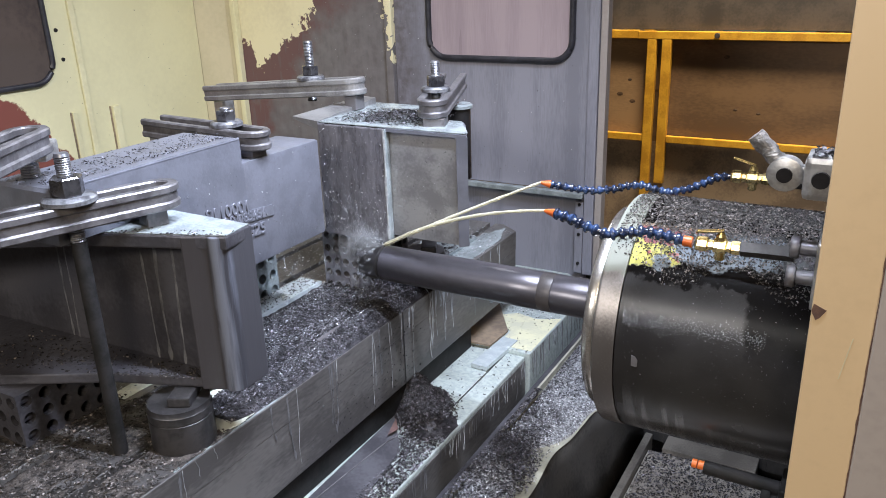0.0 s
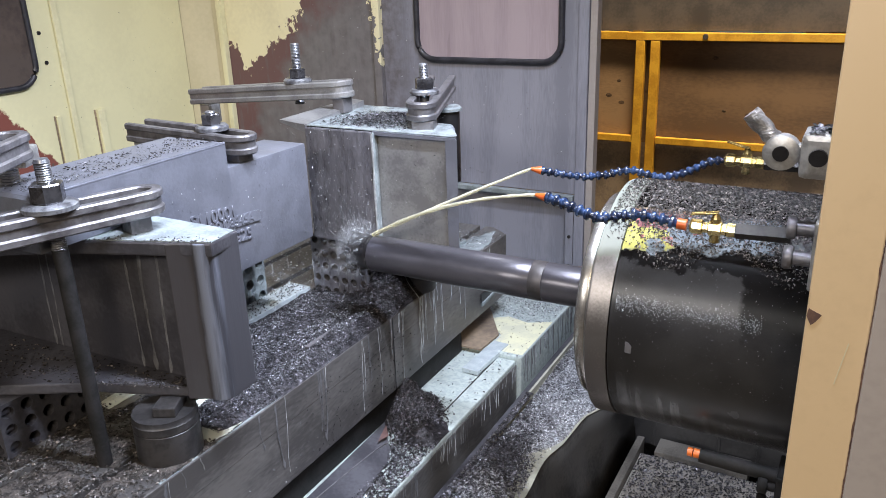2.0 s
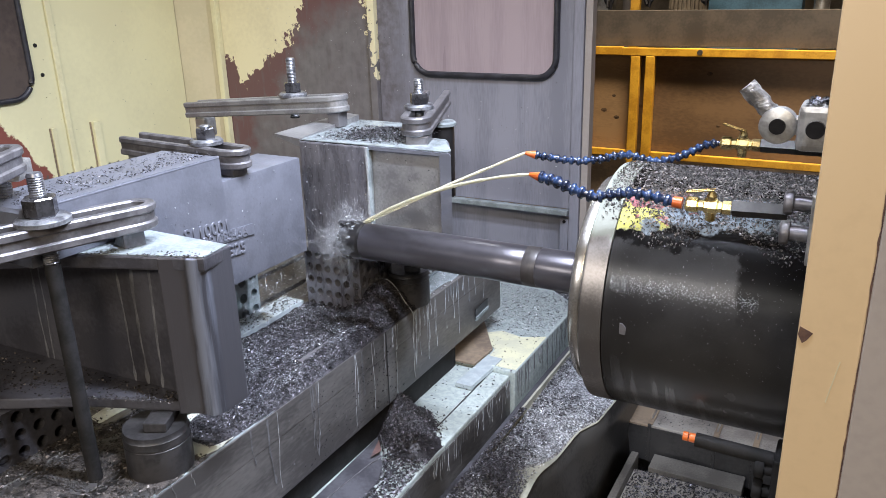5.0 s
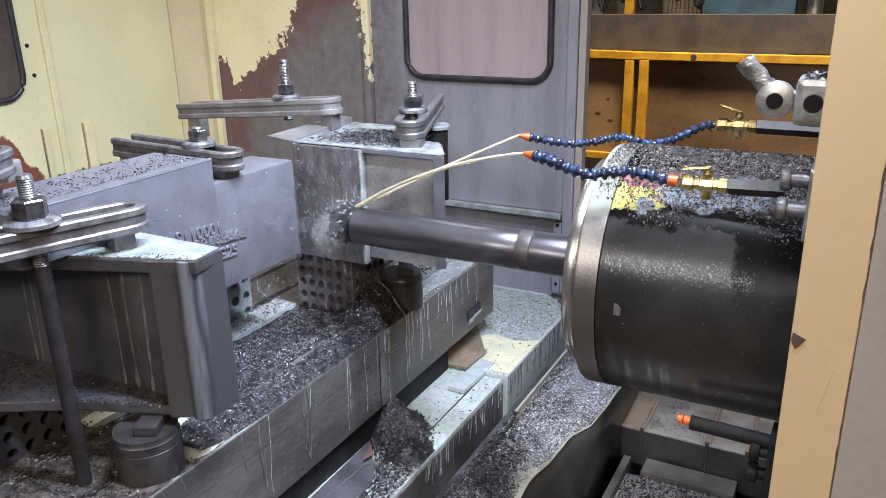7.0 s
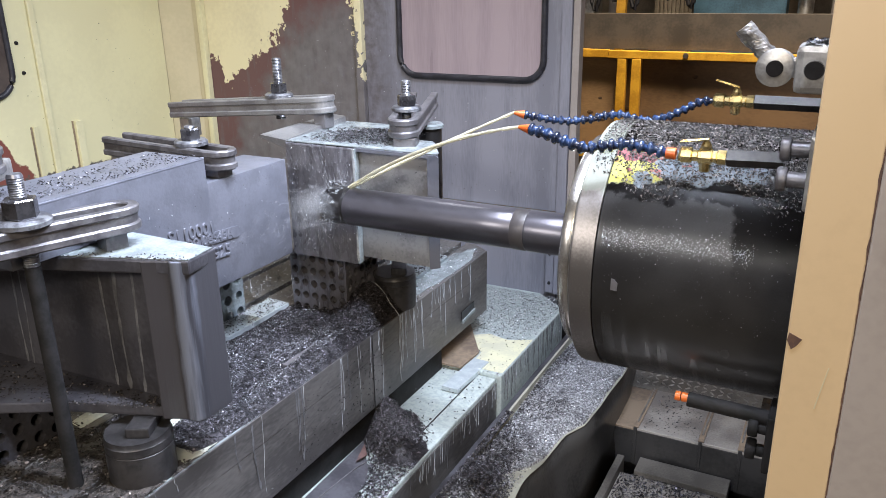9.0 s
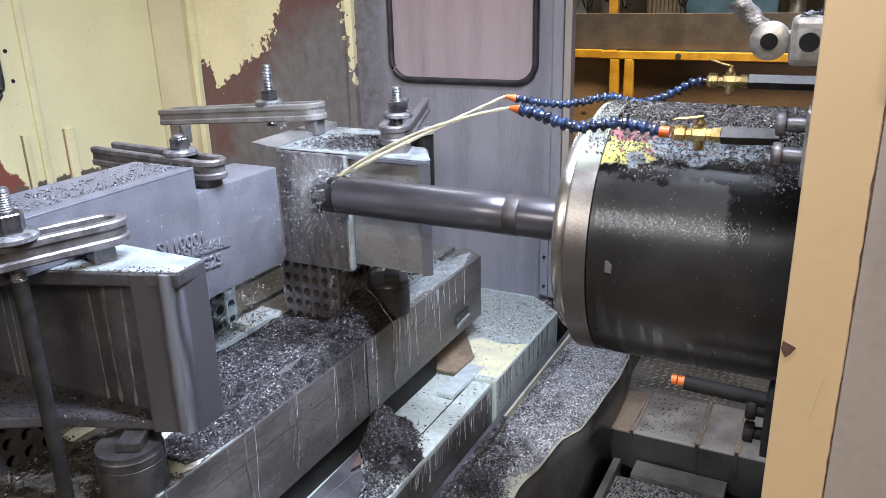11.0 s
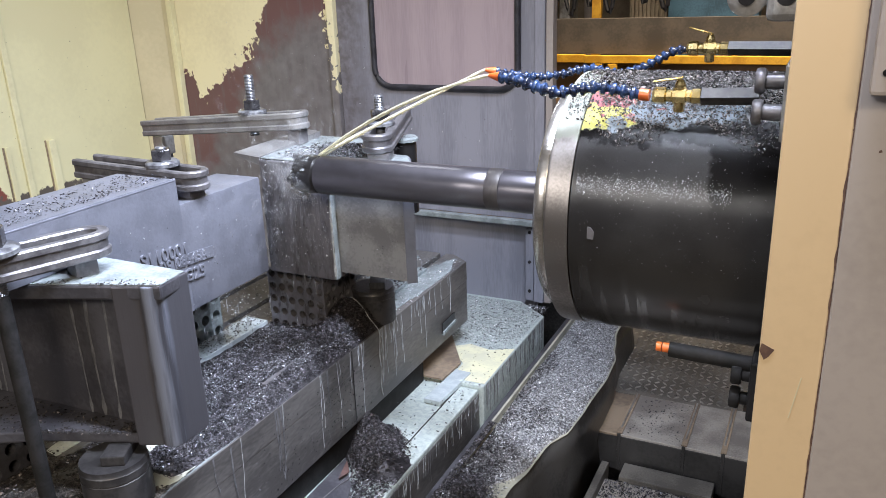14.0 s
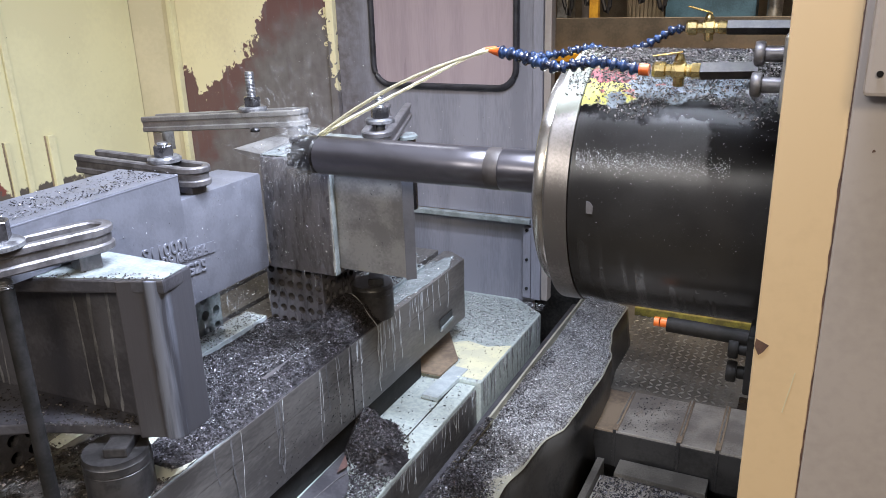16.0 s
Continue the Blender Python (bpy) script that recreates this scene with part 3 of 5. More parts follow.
rim_line = smooth_path([(0.004, 1.535, 0.718), (0.050, 1.478, 0.706), (0.040, 1.418, 0.704), (0.028, 1.300, 0.703), (0.018, 1.175, 0.702), (0.010, 1.05, 0.702)], 8)
part("sheet_rim", sweep(rim_line, 0.0014, 7), M_STRAP, base, "pale wet lifted edge of the wiper sheet", True)
part("rust_patch", prism([(0.010, 1.518), (0.044, 1.476), (0.034, 1.440)], 0.7125, 0.7145), M_RUSTRED, base, "reddish rusty corner of the wiper sheet")
part("stained_sheet", prism([(-0.16, 2.03), (0.045, 2.03), (0.052, 2.155), (-0.08, 2.36), (-0.16, 2.36)], 0.702, 0.708), M_RUSTTAN, base, "tan stained wiper sheet")
part("joint_strip", boxm((0.100, 0.3, 0.689), (0.103, 2.02, 0.6905)), M_BLACK, base)
part("foot", boxm((-0.9, 0.2, 0.0), (0.1, 2.7, 0.299)), M_CASTDARK, base)
tagged(obj("loose_plate", moved(boxm((-0.0275, -0.105, 0), (0.0275, 0.105, 0.015), 0.002), pose(0.076, 2.005, 0.6905, 0, 0, -3)), M_PLATE), "loose wet steel plate lying on the saddle ledge", "plate")

# chip tray with a wavy free edge
WAVE = [(1.05, 0.40), (1.56, 0.40), (1.74, 0.385), (1.86, 0.402), (1.98, 0.408), (2.10, 0.452), (2.22, 0.462), (2.45, 0.470), (2.62, 0.462), (2.72, 0.435), (2.85, 0.412), (3.1, 0.415)]


def wave(y):
    for (a, xa), (c, xc) in zip(WAVE, WAVE[1:]):
        if a <= y <= c:
            k = (y - a) / (c - a)
            k = k * k * (3 - 2 * k)
            return xa + (xc - xa) * k
    return WAVE[-1][1]


def tray_z(x, y):
    k = (x - 0.245) / max(0.05, wave(y) - 0.245)
    return 0.612 - 0.035 * min(1, max(0, k)) + 0.006 * math.sin(9 * y)


tray = thing("coolant_tray", "pale sheet metal tray with wavy edge, covered in chips", "tray")
bm = bmesh.new()
rows = []
NY = 60
for j in range(NY + 1):
    y = 1.05 + 2.05 * j / NY
    w = wave(y)
    rows.append([bm.verts.new((0.245 + (w - 0.245) * i / 6, y, tray_z(0.245 + (w - 0.245) * i / 6, y))) for i in range(7)])
for A, B in zip(rows, rows[1:]):
    for i in range(6):
        bm.faces.new((A[i], A[i + 1], B[i + 1], B[i]))
M_KICK = material("dirty_yellow_strip", (0.42, 0.36, 0.07), (0.20, 0.17, 0.05), 14, 0.5, 0, 0.2, 100)
M_TRAY = material("pale_tray_paint", (0.40, 0.39, 0.32), (0.28, 0.275, 0.23), 8, 0.35, 0, 0.1, 80)
sheet = part("sheet", bm, M_TRAY, tray)
sheet.modifiers.new("thick", "SOLIDIFY").thickness = 0.0025
part("upstand", boxm((0.236, 1.05, 0.50), (0.244, 3.10, 0.632), 0.002), M_TRAY, tray, "pale upstand along the saddle")
bm = bmesh.new()
rows = []
for j in range(NY + 1):
    y = 1.05 + 2.05 * j / NY
    w = wave(y)
    rows.append([bm.verts.new(p) for p in ((w - 0.002, y, tray_z(w, y) - 0.004), (w + 0.004, y, 0.50), (w * 0.4 + 0.27, y, 0.36), (0.475, y, 0.24))])
for A, B in zip(rows, rows[1:]):
    for i in range(3):
        bm.faces.new((A[i], A[i + 1], B[i + 1], B[i]))
M_SKIRT = material("dark_bent_sheet", (0.088, 0.084, 0.080), (0.030, 0.029, 0.029), 5, 0.34, 0.4, 0.2, 90)
skirt = part("skirt", bm, M_SKIRT, tray, "black hanging skirt below the edge", True)
skirt.modifiers.new("thick", "SOLIDIFY").thickness = 0.004
part("end_sheet", boxm((-0.10, 3.112, 0.20), (0.372, 3.122, 0.665), 0.002), M_SKIRT, tray, "dark sheet closing the far end")
part("support", boxm((0.20, 1.1, 0.0), (0.227, 3.0, 0.60)), M_CASTDARK, tray)

# telescopic way cover, lower tray and tread plate
cover = thing("telescopic_way_cover", "stepped grey steel telescopic way cover", "way cover")
for i, (x0, x1) in enumerate(((0.34, 0.532), (0.534, 0.750), (0.752, 0.876), (0.878, 1.40))):
    d = 0.006 * i
    part("segment", boxm((x0, 2.41 - d, 0.26), (x1, 2.70, 0.400 + d), 0.004), M_RUSTTAN if i == 0 else M_WAY, cover, "stained first segment" if i == 0 else "")
    # dark front plate with the column's shadow worked into its colour
    part("front", boxm((x0 + 0.004, 2.406 - d, 0.262), (x1 - 0.004, 2.4095 - d, 0.392 + d)), M_DARKFRONT, cover, "dark front face, shade in its colour")
    if i:
        part("wiper", boxm((x0 - 0.006, 2.403 - d, 0.265), (x0 + 0.006, 2.4085 - d, 0.405 + d), 0.002), M_DARKFRONT, cover)
        part("wiper_seat", boxm((x0 - 0.009, 2.412 - d, 0.4002 + d), (x0 + 0.010, 2.697, 0.405 + d), 0.002), M_RUSTTAN, cover, "stained wiper seat")
        part("wiper_strip", boxm((x0 - 0.003, 2.44, 0.4052 + d), (x0 + 0.003, 2.695, 0.4075 + d), 0.001), M_ALU, cover)
part("base", boxm((0.34, 2.43, 0.0), (1.4, 2.69, 0.258)), M_BLACK, cover)
ltray = thing("chip_conveyor_tray", "grey steel tray beside the way cover full of chips", "tray")
part("pan", boxm((0.515, 0.9, 0.24), (1.10, 2.30, 0.288), 0.003), M_WAY, ltray)
part("edge_strip", boxm((0.488, 0.9, 0.20), (0.513, 2.36, 0.315), 0.003), M_TREAD, ltray, "worn steel edge strip")
part("rear_strip", boxm((0.56, 2.302, 0.24), (0.86, 2.39, 0.306), 0.003), M_TREAD, ltray)
part("foot", boxm((0.50, 1.0, 0.0), (1.08, 2.3, 0.239)), M_BLACK, ltray)

tread = thing("tread_plate", "worn steel tread plate walkway with raised lozenge pattern", "walkway")
part("plate", boxm((0.30, 2.705, 0.39), (1.6, 5.0, 0.400), 0.002), M_TREAD, tread)
bm = bmesh.new()
k = 0
for iy in range(34):
    for ix in range(30):
        x, y = 0.40 + ix * 0.030, 2.74 + iy * 0.030
        a = 45 if (ix + iy) % 2 else -45
        m = Matrix.Translation((x, y, 0.4)) @ Matrix.Rotation(radians(a), 4, "Z")
        vs = [bm.verts.new(m @ Vector(p)) for p in ((-0.0145, 0, 0), (0, -0.0046, 0), (0.0145, 0, 0), (0, 0.0046, 0), (-0.008, 0, 0.0042), (0.008, 0, 0.0042))]
        for f in ((0, 1, 5, 4), (1, 2, 5), (2, 3, 4, 5), (3, 0, 4)):
            bm.faces.new([vs[i] for i in f])
tagged(part("raised_pattern", bm, M_WORN, tread), kind="stuff")
part("kick_strip", boxm((0.375, 3.43, 0.4005), (1.6, 3.47, 0.440), 0.004), M_KICK, tread, "dirty yellow kick strip at the far edge")
# black plate put in place of a dark hole in the walkway
part("notch", boxm((0.905, 2.702, 0.4005), (1.2, 2.815, 0.4065), 0.001), M_BLACK, tread, "thin black plate standing in for a dark notch")
part("trestle", boxm((0.5, 2.8, 0.0), (1.5, 4.9, 0.389)), M_BLACK, tread)

# ---- table ----
table = thing("machine_table", "long cast iron machine table with T-slots, chip covered", "table")
SLOTS = (-0.113, -0.275, -0.433, -0.581)
xs = [0.0]
for s in SLOTS:
    xs += [s + 0.011, s - 0.011]
xs.append(-0.75)
for a, c in zip(xs[0::2], xs[1::2]):
    cut_x, cut_y = (0.070, 0.052) if a == 0.0 else (0.002, 0.002)
    part("land", prism([(c, -0.1), (a, -0.1), (a, 2.385 - cut_y), (a - cut_x, 2.385), (c, 2.385)], 0.9301, 1.0, 0.0025), M_TABLE, table)
part("body", prism([(-0.75, -0.1), (-0.001, -0.1), (-0.001, 2.333), (-0.071, 2.385), (-0.75, 2.385)], 0.780, 0.930, 0.002), M_TABLE, table)
part("seam", boxm((-0.0005, 1.592, 0.781), (0.0012, 1.595, 0.999)), M_BLACK, table, "dark joint line")
fr = plate_x([(2.128, 0.853), (2.221, 0.857), (2.221, 0.824), (2.128, 0.815)], 0.0005, 0.003)
part("slot", fr, M_BLACK, table, "dark rectangular opening in the side")
part("slot_edge", plate_x([(2.128, 0.824), (2.221, 0.831), (2.221, 0.822), (2.128, 0.812)], 0.0, 0.008), M_FILMSTEEL, table)



def blob(cx, cy, rx, ry, seed, z0, z1, n=44):
    """An uneven flat puddle."""
    pts = []
    for k in range(n):
        a = 2 * math.pi * k / n
        q = 1 + 0.30 * noise.noise((math.cos(a) * 1.6, math.sin(a) * 1.6, seed)) + 0.16 * noise.noise((math.cos(a) * 6, math.sin(a) * 6, seed))
        pts.append((cx + rx * q * math.cos(a), cy + ry * q * math.sin(a)))
    return prism(pts, z0, z1)


# coolant pools, paled further for the lamplight on the table lands
for k, (cx, cy, rx, ry) in enumerate(((-0.205, 1.10, 0.055, 0.17), (-0.040, 0.985, 0.034, 0.065), (-0.330, 1.03, 0.026, 0.11), (-0.052, 2.10, 0.044, 0.235), (-0.200, 2.15, 0.050, 0.17), (-0.160, 1.04, 0.020, 0.06))):
    part("coolant_pool", blob(cx, cy, rx, ry, k, 1.0004, 1.0016), M_POOL if k not in (3, 4) else M_FILMSTEEL, table, "pale coolant film on the table top, partly for lamplight")
strip = [(-0.0035 - 0.008 * abs(noise.noise((y * 14, 0, 2))) - 0.003, y) for y in [0.80 + 0.012 * n for n in range(66)]]
part("edge_film", prism([(-0.0028, strip[0][1]), (-0.0028, strip[-1][1])] + strip[::-1], 1.0003, 1.0012), M_FILMSTEEL, table, "wet bright line along the table edge")

# ---- workpiece ----
work = thing("workpiece", "large grey cast iron workpiece clamped on the machine table", "workpiece")
part("beam", plate_x([(0.775, 1.4345), (1.0235, 1.4345), (1.0235, 1.234), (1.235, 1.234), (1.235, 1.530), (1.229, 1.536), (0.781, 1.536), (0.775, 1.530)], -0.33, -0.1652), M_CAST, work)
part("beam_edge", moved(lathe([(0, 0.004), (0.46, 0.004)], 10), Matrix.Translation((-0.1685, 0.775, 1.5325)) @ Matrix.Rotation(radians(90), 4, "Z")), M_CAST, work, "worn rounded top edge", True)
part("lug", boxm((-0.30, 1.2355, 1.234), (-0.166, 1.505, 1.478), 0.006), M_CAST, work, "", True)
FL = [(0.060, 0.943), (-0.20, 0.850), (-0.75, 0.545)]
top = [(0.050, 1.018), (-0.164, 1.022), (-0.75, 1.022), FL[2], FL[1], FL[0]]
part("top_flange", prism(top, 1.405, 1.4315, 0.004), M_CASTDARK, work)
part("top_face", prism([(x * 0.994 - 0.001, y + (0.003 if y < 1 else -0.003)) for x, y in top], 1.4316, 1.4332), M_FILMSTEEL, work, "wet bright machined top face")
low = [(min(x, 0.045), y) for x, y in top]
part("bottom_flange", prism(low, 1.116, 1.139, 0.004), M_CASTDARK, work)
part("web", prism([(0.03, 1.016), (-0.75, 1.016), (-0.75, 0.915), (-0.40, 0.928), (-0.0215, 0.944)], 1.1395, 1.4045), M_CASTDARK, work, "dark recessed web")


def round_end(z0, z1):
    pts = [(-0.022, 1.0195), (-0.022, 0.9105)]
    cx, cy, r = 0.030, 0.954, 0.024
    for k in range(17):
        a = radians(-110 + 115 * k / 16)
        pts.append((cx + r * math.cos(a), cy + r * math.sin(a)))
    return prism(pts + [(0.052, 1.0195)], z0, z1, 0.003)


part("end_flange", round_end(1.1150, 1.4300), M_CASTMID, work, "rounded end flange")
# far arm
part("far_arm", prism([(-0.252, 1.612), (-0.042, 1.612), (-0.042, 1.93), (-0.297, 1.93)], 1.185, 1.492, 0.004), M_CASTWET, work, "dark wet side being milled")
part("far_plate", plate_y([(-0.040, 1.205), (0.169, 1.205), (0.167, 1.4845), (-0.040, 1.4845)], 1.628, 1.66), M_STEEL, work, "smooth machined recess")
bm = plate_y([(0.1695, 1.205), (0.199, 1.213), (0.199, 1.486), (0.193, 1.493), (-0.040, 1.494), (-0.040, 1.485), (0.1675, 1.485)], 1.613, 1.755)
for v in bm.verts:
    if v.co.y > 1.7 and v.co.x > 0.1:
        v.co.x -= 0.080
part("far_rim", bm, M_CAST, work, "rim of the machined recess, tapering towards the back")
part("far_top_film", prism([(-0.248, 1.616), (0.188, 1.6165), (0.190, 1.632), (0.112, 1.750), (-0.045, 1.765), (-0.045, 1.925), (-0.294, 1.925)], 1.4945, 1.4965), M_FILMSTEEL, work, "whitish coolant film on top")
part("rear_block", boxm((-0.041, 1.765, 1.21), (0.010, 1.96, 1.2995), 0.004), M_CASTDARK, work)
part("far_lip", boxm((-0.0405, 1.606, 1.19), (-0.034, 1.6275, 1.492), 0.002), M_FILMSTEEL, work, "wet milled edge")
bm = bmesh.new()
vs = [bm.verts.new((x, y, z)) for z0 in (0.0, -0.022) for x, y, z in ((-0.338, 1.618, 1.505 + z0 * 0.3), (-0.250, 1.613, 1.4975 + z0), (-0.262, 1.908, 1.514 + z0), (-0.318, 1.920, 1.515 + z0))]
for f in ((0, 1, 2, 3), (7, 6, 5, 4), (4, 5, 1, 0), (5, 6, 2, 1), (6, 7, 3, 2), (7, 4, 0, 3)):
    bm.faces.new([vs[i] for i in f])
bmesh.ops.recalc_face_normals(bm, faces=bm.faces)
part("sloping_edge", bm, M_STEEL, work)


def letters(text, size, y, z, depth, mat, plate=None):
    """Raised characters on the lettered face of the beam."""
    cu = bpy.data.curves.new("letters", "FONT")
    cu.body, cu.size, cu.extrude, cu.bevel_depth, cu.resolution_u = text, size, depth * 0.6, 0.0009, 3
    ob = new("letters", cu)
    dg = bpy.context.evaluated_depsgraph_get()
    me = bpy.data.meshes.new_from_object(ob.evaluated_get(dg))
    bpy.data.objects.remove(ob)
    me.transform(Matrix(((0, 0, 1, -0.1645), (1, 0, 0, y), (-0.08, 1, 0, z), (0, 0, 0, 1))))
    me.materials.clear()
    me.materials.append(mat)
    o = new("raised_lettering", me)
    o.parent = work
    o["label"] = "raised cast characters " + text
    return o


letters("S110001", 0.039, 1.108, 1.377, 0.003, M_CAST)
letters("09", 0.036, 1.155, 1.348, 0.003, M_CAST)
part("number_plate", plate_x([(1.197, 1.345), (1.316, 1.336), (1.316, 1.362), (1.197, 1.371)], -0.1652, -0.1630), M_CAST, work)
letters("08545A", 0.030, 1.200, 1.348, 0.003, M_CAST)
letters("G25", 0.038, 1.218, 1.308, 0.003, M_CAST)


# ---- clamps ----
def screw_thread(z0, z1, r, pitch=0.004):
    prof = []
    n = max(2, int((z1 - z0) / pitch))
    for i in range(n):
        z = z0 + i * pitch
        prof += [(z, r * 0.9), (z + pitch * 0.5, r)]
    prof.append((z1, r * 0.82))
    return lathe(prof, 18, None, "z")


def nut(parent, x, y, z, r=0.026, h=0.030):
    bm = lathe([(z, r * 0.93), (z + 0.003, r), (z + h - 0.003, r), (z + h, r * 0.9)], 6, None, "z")
    part("nut", moved(bm, Matrix.Translation((x, y, 0)) @ Matrix.Rotation(radians(13), 4, "Z")), M_NUT, parent)


def washer(parent, x, y, z, r=0.040, h=0.010, mat=None):
    part("washer", moved(lathe([(z, r), (z + h * 0.6, r), (z + h, r * 0.86)], 28, None, "z"), Matrix.Translation((x, y, 0))), mat or M_BOLT, parent, "", True)


def u_strap(length, width, height, leg, groove=0.004):
    """A U-bent clamp: two legs joined by a bend at the origin end, along -x; the bar has grooved flanks."""
    r = width / 2 - leg / 2
    line = [Vector((-length, r, 0)), Vector((-length * 0.5, r, 0))]
    for k in range(13):
        a = radians(90 - 180 * k / 12)
        line.append(Vector((-r - leg / 2 + (r) * math.cos(a) * 1.15, r * math.sin(a), 0)))
    line += [Vector((-length * 0.5, -r, 0)), Vector((-length, -r, 0))]
    h, l = height / 2, leg / 2
    sec = [(-l, -h + 0.003), (-l + 0.003, -h), (l - 0.003, -h), (l, -h + 0.003), (l, -h * 0.45), (l - groove, -h * 0.3), (l - groove, h * 0.3), (l, h * 0.45),
           (l, h - 0.003), (l - 0.003, h), (-l + 0.003, h), (-l, h - 0.003), (-l, h * 0.45), (-l + groove, h * 0.3), (-l + groove, -h * 0.3), (-l, -h * 0.45)]
    bm = bmesh.new()
    rings = []
    for i, p in enumerate(line):
        d = (line[min(i + 1, len(line) - 1)] - line[max(i - 1, 0)]).normalized()
        s = Vector((d.y, -d.x, 0))
        rings.append([bm.verts.new(p + s * a + Vector((0, 0, b))) for a, b in sec])
    n = len(sec)
    for A, B in zip(rings, rings[1:]):
        for k in range(n):
            bm.faces.new((A[k], A[(k + 1) % n], B[(k + 1) % n], B[k]))
    bm.faces.new(rings[0])
    bm.faces.new(rings[-1])
    bmesh.ops.recalc_face_normals(bm, faces=bm.faces)
    return bm


def clamp(label, tip, tail, width, height, leg, stud, stud_z, foot_z, pad, heel=None, thick=0.0125, nutr=0.026, hnut=0.03, strap_mat=None):
    """tip: the bent end's middle; tail: the free end; z at mid-height of the bar."""
    c = thing("strap_clamp", label, "clamp", None, "clamps on the workpiece")
    a, e = Vector(tip), Vector(tail)
    d = a - e
    rz = math.degrees(math.atan2(d.y, d.x))
    ry = -math.degrees(math.atan2(d.z, math.hypot(d.x, d.y)))
    m = pose(*a, 0, ry, rz)
    part("strap", moved(u_strap(d.length, width, height, leg), m), strap_mat or M_STRAP, c, "", True)
    x, y = stud
    zs = max(foot_z, a.z - 0.05)
    part("stud", moved(screw_thread(zs, stud_z, thick), Matrix.Translation((x, y, 0))), M_BOLT, c, "", True)
    if foot_z < zs:
        part("stud_shank", moved(lathe([(foot_z, thick), (zs - 0.0005, thick)], 20, None, "z"), Matrix.Translation((x, y, 0))), M_STUD, c, "plain black stud shank", True)
    k = ((Vector((x, y, 0)) - Vector((e.x, e.y, 0))).length / max(1e-6, math.hypot(d.x, d.y)))
    zt = e.z + d.z * k + height / 2
    washer(c, x, y, zt + 0.001, nutr * 1.62, 0.012)
    nut(c, x, y, zt + 0.0125, nutr, hnut)
    if pad:
        part("pad", moved(boxm((-pad[3], -pad[4], 0), (pad[3], pad[4], pad[5]), 0.002), pose(pad[0], pad[1], pad[2], 0, 0, rz)), M_STRAP, c, "small packing block under the tip")
    if heel:
        part("riser", moved(lathe([(1.0005, 0.022), (heel[2] - 0.0005, 0.022)], 18, None, "z"), Matrix.Translation((heel[0], heel[1], 0))), M_BLACK, c, "", True)
        part("heel_block", moved(boxm((-0.02, -0.025, 0), (0.02, 0.025, heel[3]), 0.004), pose(heel[0], heel[1], heel[2], 0, 0, rz)), M_ALU, c)
    return c


# on the near arm
clamp("forged steel U clamp with thick stud and nut on wet flange", (-0.098, 0.985, 1.488), (-0.262, 0.50, 1.488), 0.078, 0.046, 0.020,
      (-0.150, 0.800), 1.598, 0.94, (-0.118, 0.940, 1.4335, 0.020, 0.022, 0.030), None, 0.0135, 0.028, 0.034)
# on the lug
clamp("forged steel U clamp on the lettered lug beside the beam", (-0.150, 1.300, 1.518), (-0.530, 1.318, 1.522), 0.075, 0.044, 0.017,
      (-0.268, 1.305), 1.585, 1.24, (-0.192, 1.30, 1.4785, 0.022, 0.022, 0.017), (-0.505, 1.318, 1.44, 0.059), 0.0125, 0.023, 0.026)
# on the far arm, long
clamp("long grey steel U clamp with tall stud resting on far arm", (-0.230, 1.80, 1.566), (-0.845, 1.83, 1.513), 0.075, 0.047, 0.018,
      (-0.420, 1.810), 1.683, 1.512, (-0.262, 1.802, 1.4985, 0.020, 0.020, 0.041), (-0.800, 1.83, 1.43, 0.060), 0.0135, 0.025, 0.028, M_STEEL)
# on the far plate, running backwards
clamp("short forged U clamp standing on the far plate", (0.075, 1.655, 1.540), (-0.060, 2.02, 1.556), 0.080, 0.046, 0.020,
      (0.028, 1.765), 1.645, 1.30, (0.068, 1.690, 1.4945, 0.028, 0.028, 0.022), None, 0.0125, 0.024, 0.028)
hp = thing("heel_post", "black round heel post with bright washer", "post")
part("post", moved(lathe([(1.30, 0.032), (1.50, 0.032)], 24, None, "z"), Matrix.Translation((0.020, 1.905, 0))), M_BLACK, hp, "", True)
washer(hp, 0.020, 1.905, 1.501, 0.038, 0.012, M_FILMSTEEL)
# loose strap whose end stands on a jack screw
ls = thing("strap_clamp", "grey steel clamp bar propped on a threaded screw", "clamp", None, "clamps on the workpiece")
part("strap", moved(u_strap(0.30, 0.075, 0.044, 0.018), pose(-0.245, 0.826, 1.612, 0, 0, 121)), M_STRAP, ls, "", True)
part("heel_block", moved(boxm((-0.022, -0.028, 0), (0.022, 0.028, 0.034), 0.006), pose(-0.262, 0.836, 1.568, 0, 0, 30)), M_ALU, ls)
part("screw", moved(screw_thread(1.5365, 1.568, 0.017, 0.005), Matrix.Translation((-0.282, 0.822, 0))), M_BOLT, ls, "", True)


# ---- jacks and perforated setting blocks ----
def jack(x, y, h, r, label):
    j = thing("screw_jack", label, "jack", pose(x, y, 1.0), "black jacks on the table")
    part("body", lathe([(0, r * 0.98), (0.004, r), (h - 0.030, r), (h - 0.029, r * 0.985), (h - 0.027, r * 0.985), (h - 0.026, r), (h - 0.012, r), (h - 0.010, r * 0.97), (h, r * 0.96)], 40, None, "z"), M_JACK, j, "", True)
    part("top_block", moved(boxm((-0.022, -0.034, 0), (0.022, 0.034, 0.020), 0.003), pose(0.012, 0.005, h, 0, 0, 28)), M_JACK, j)
    return j


jack(-0.068, 0.888, 0.0955, 0.062, "black round jack supporting the near arm on the table")
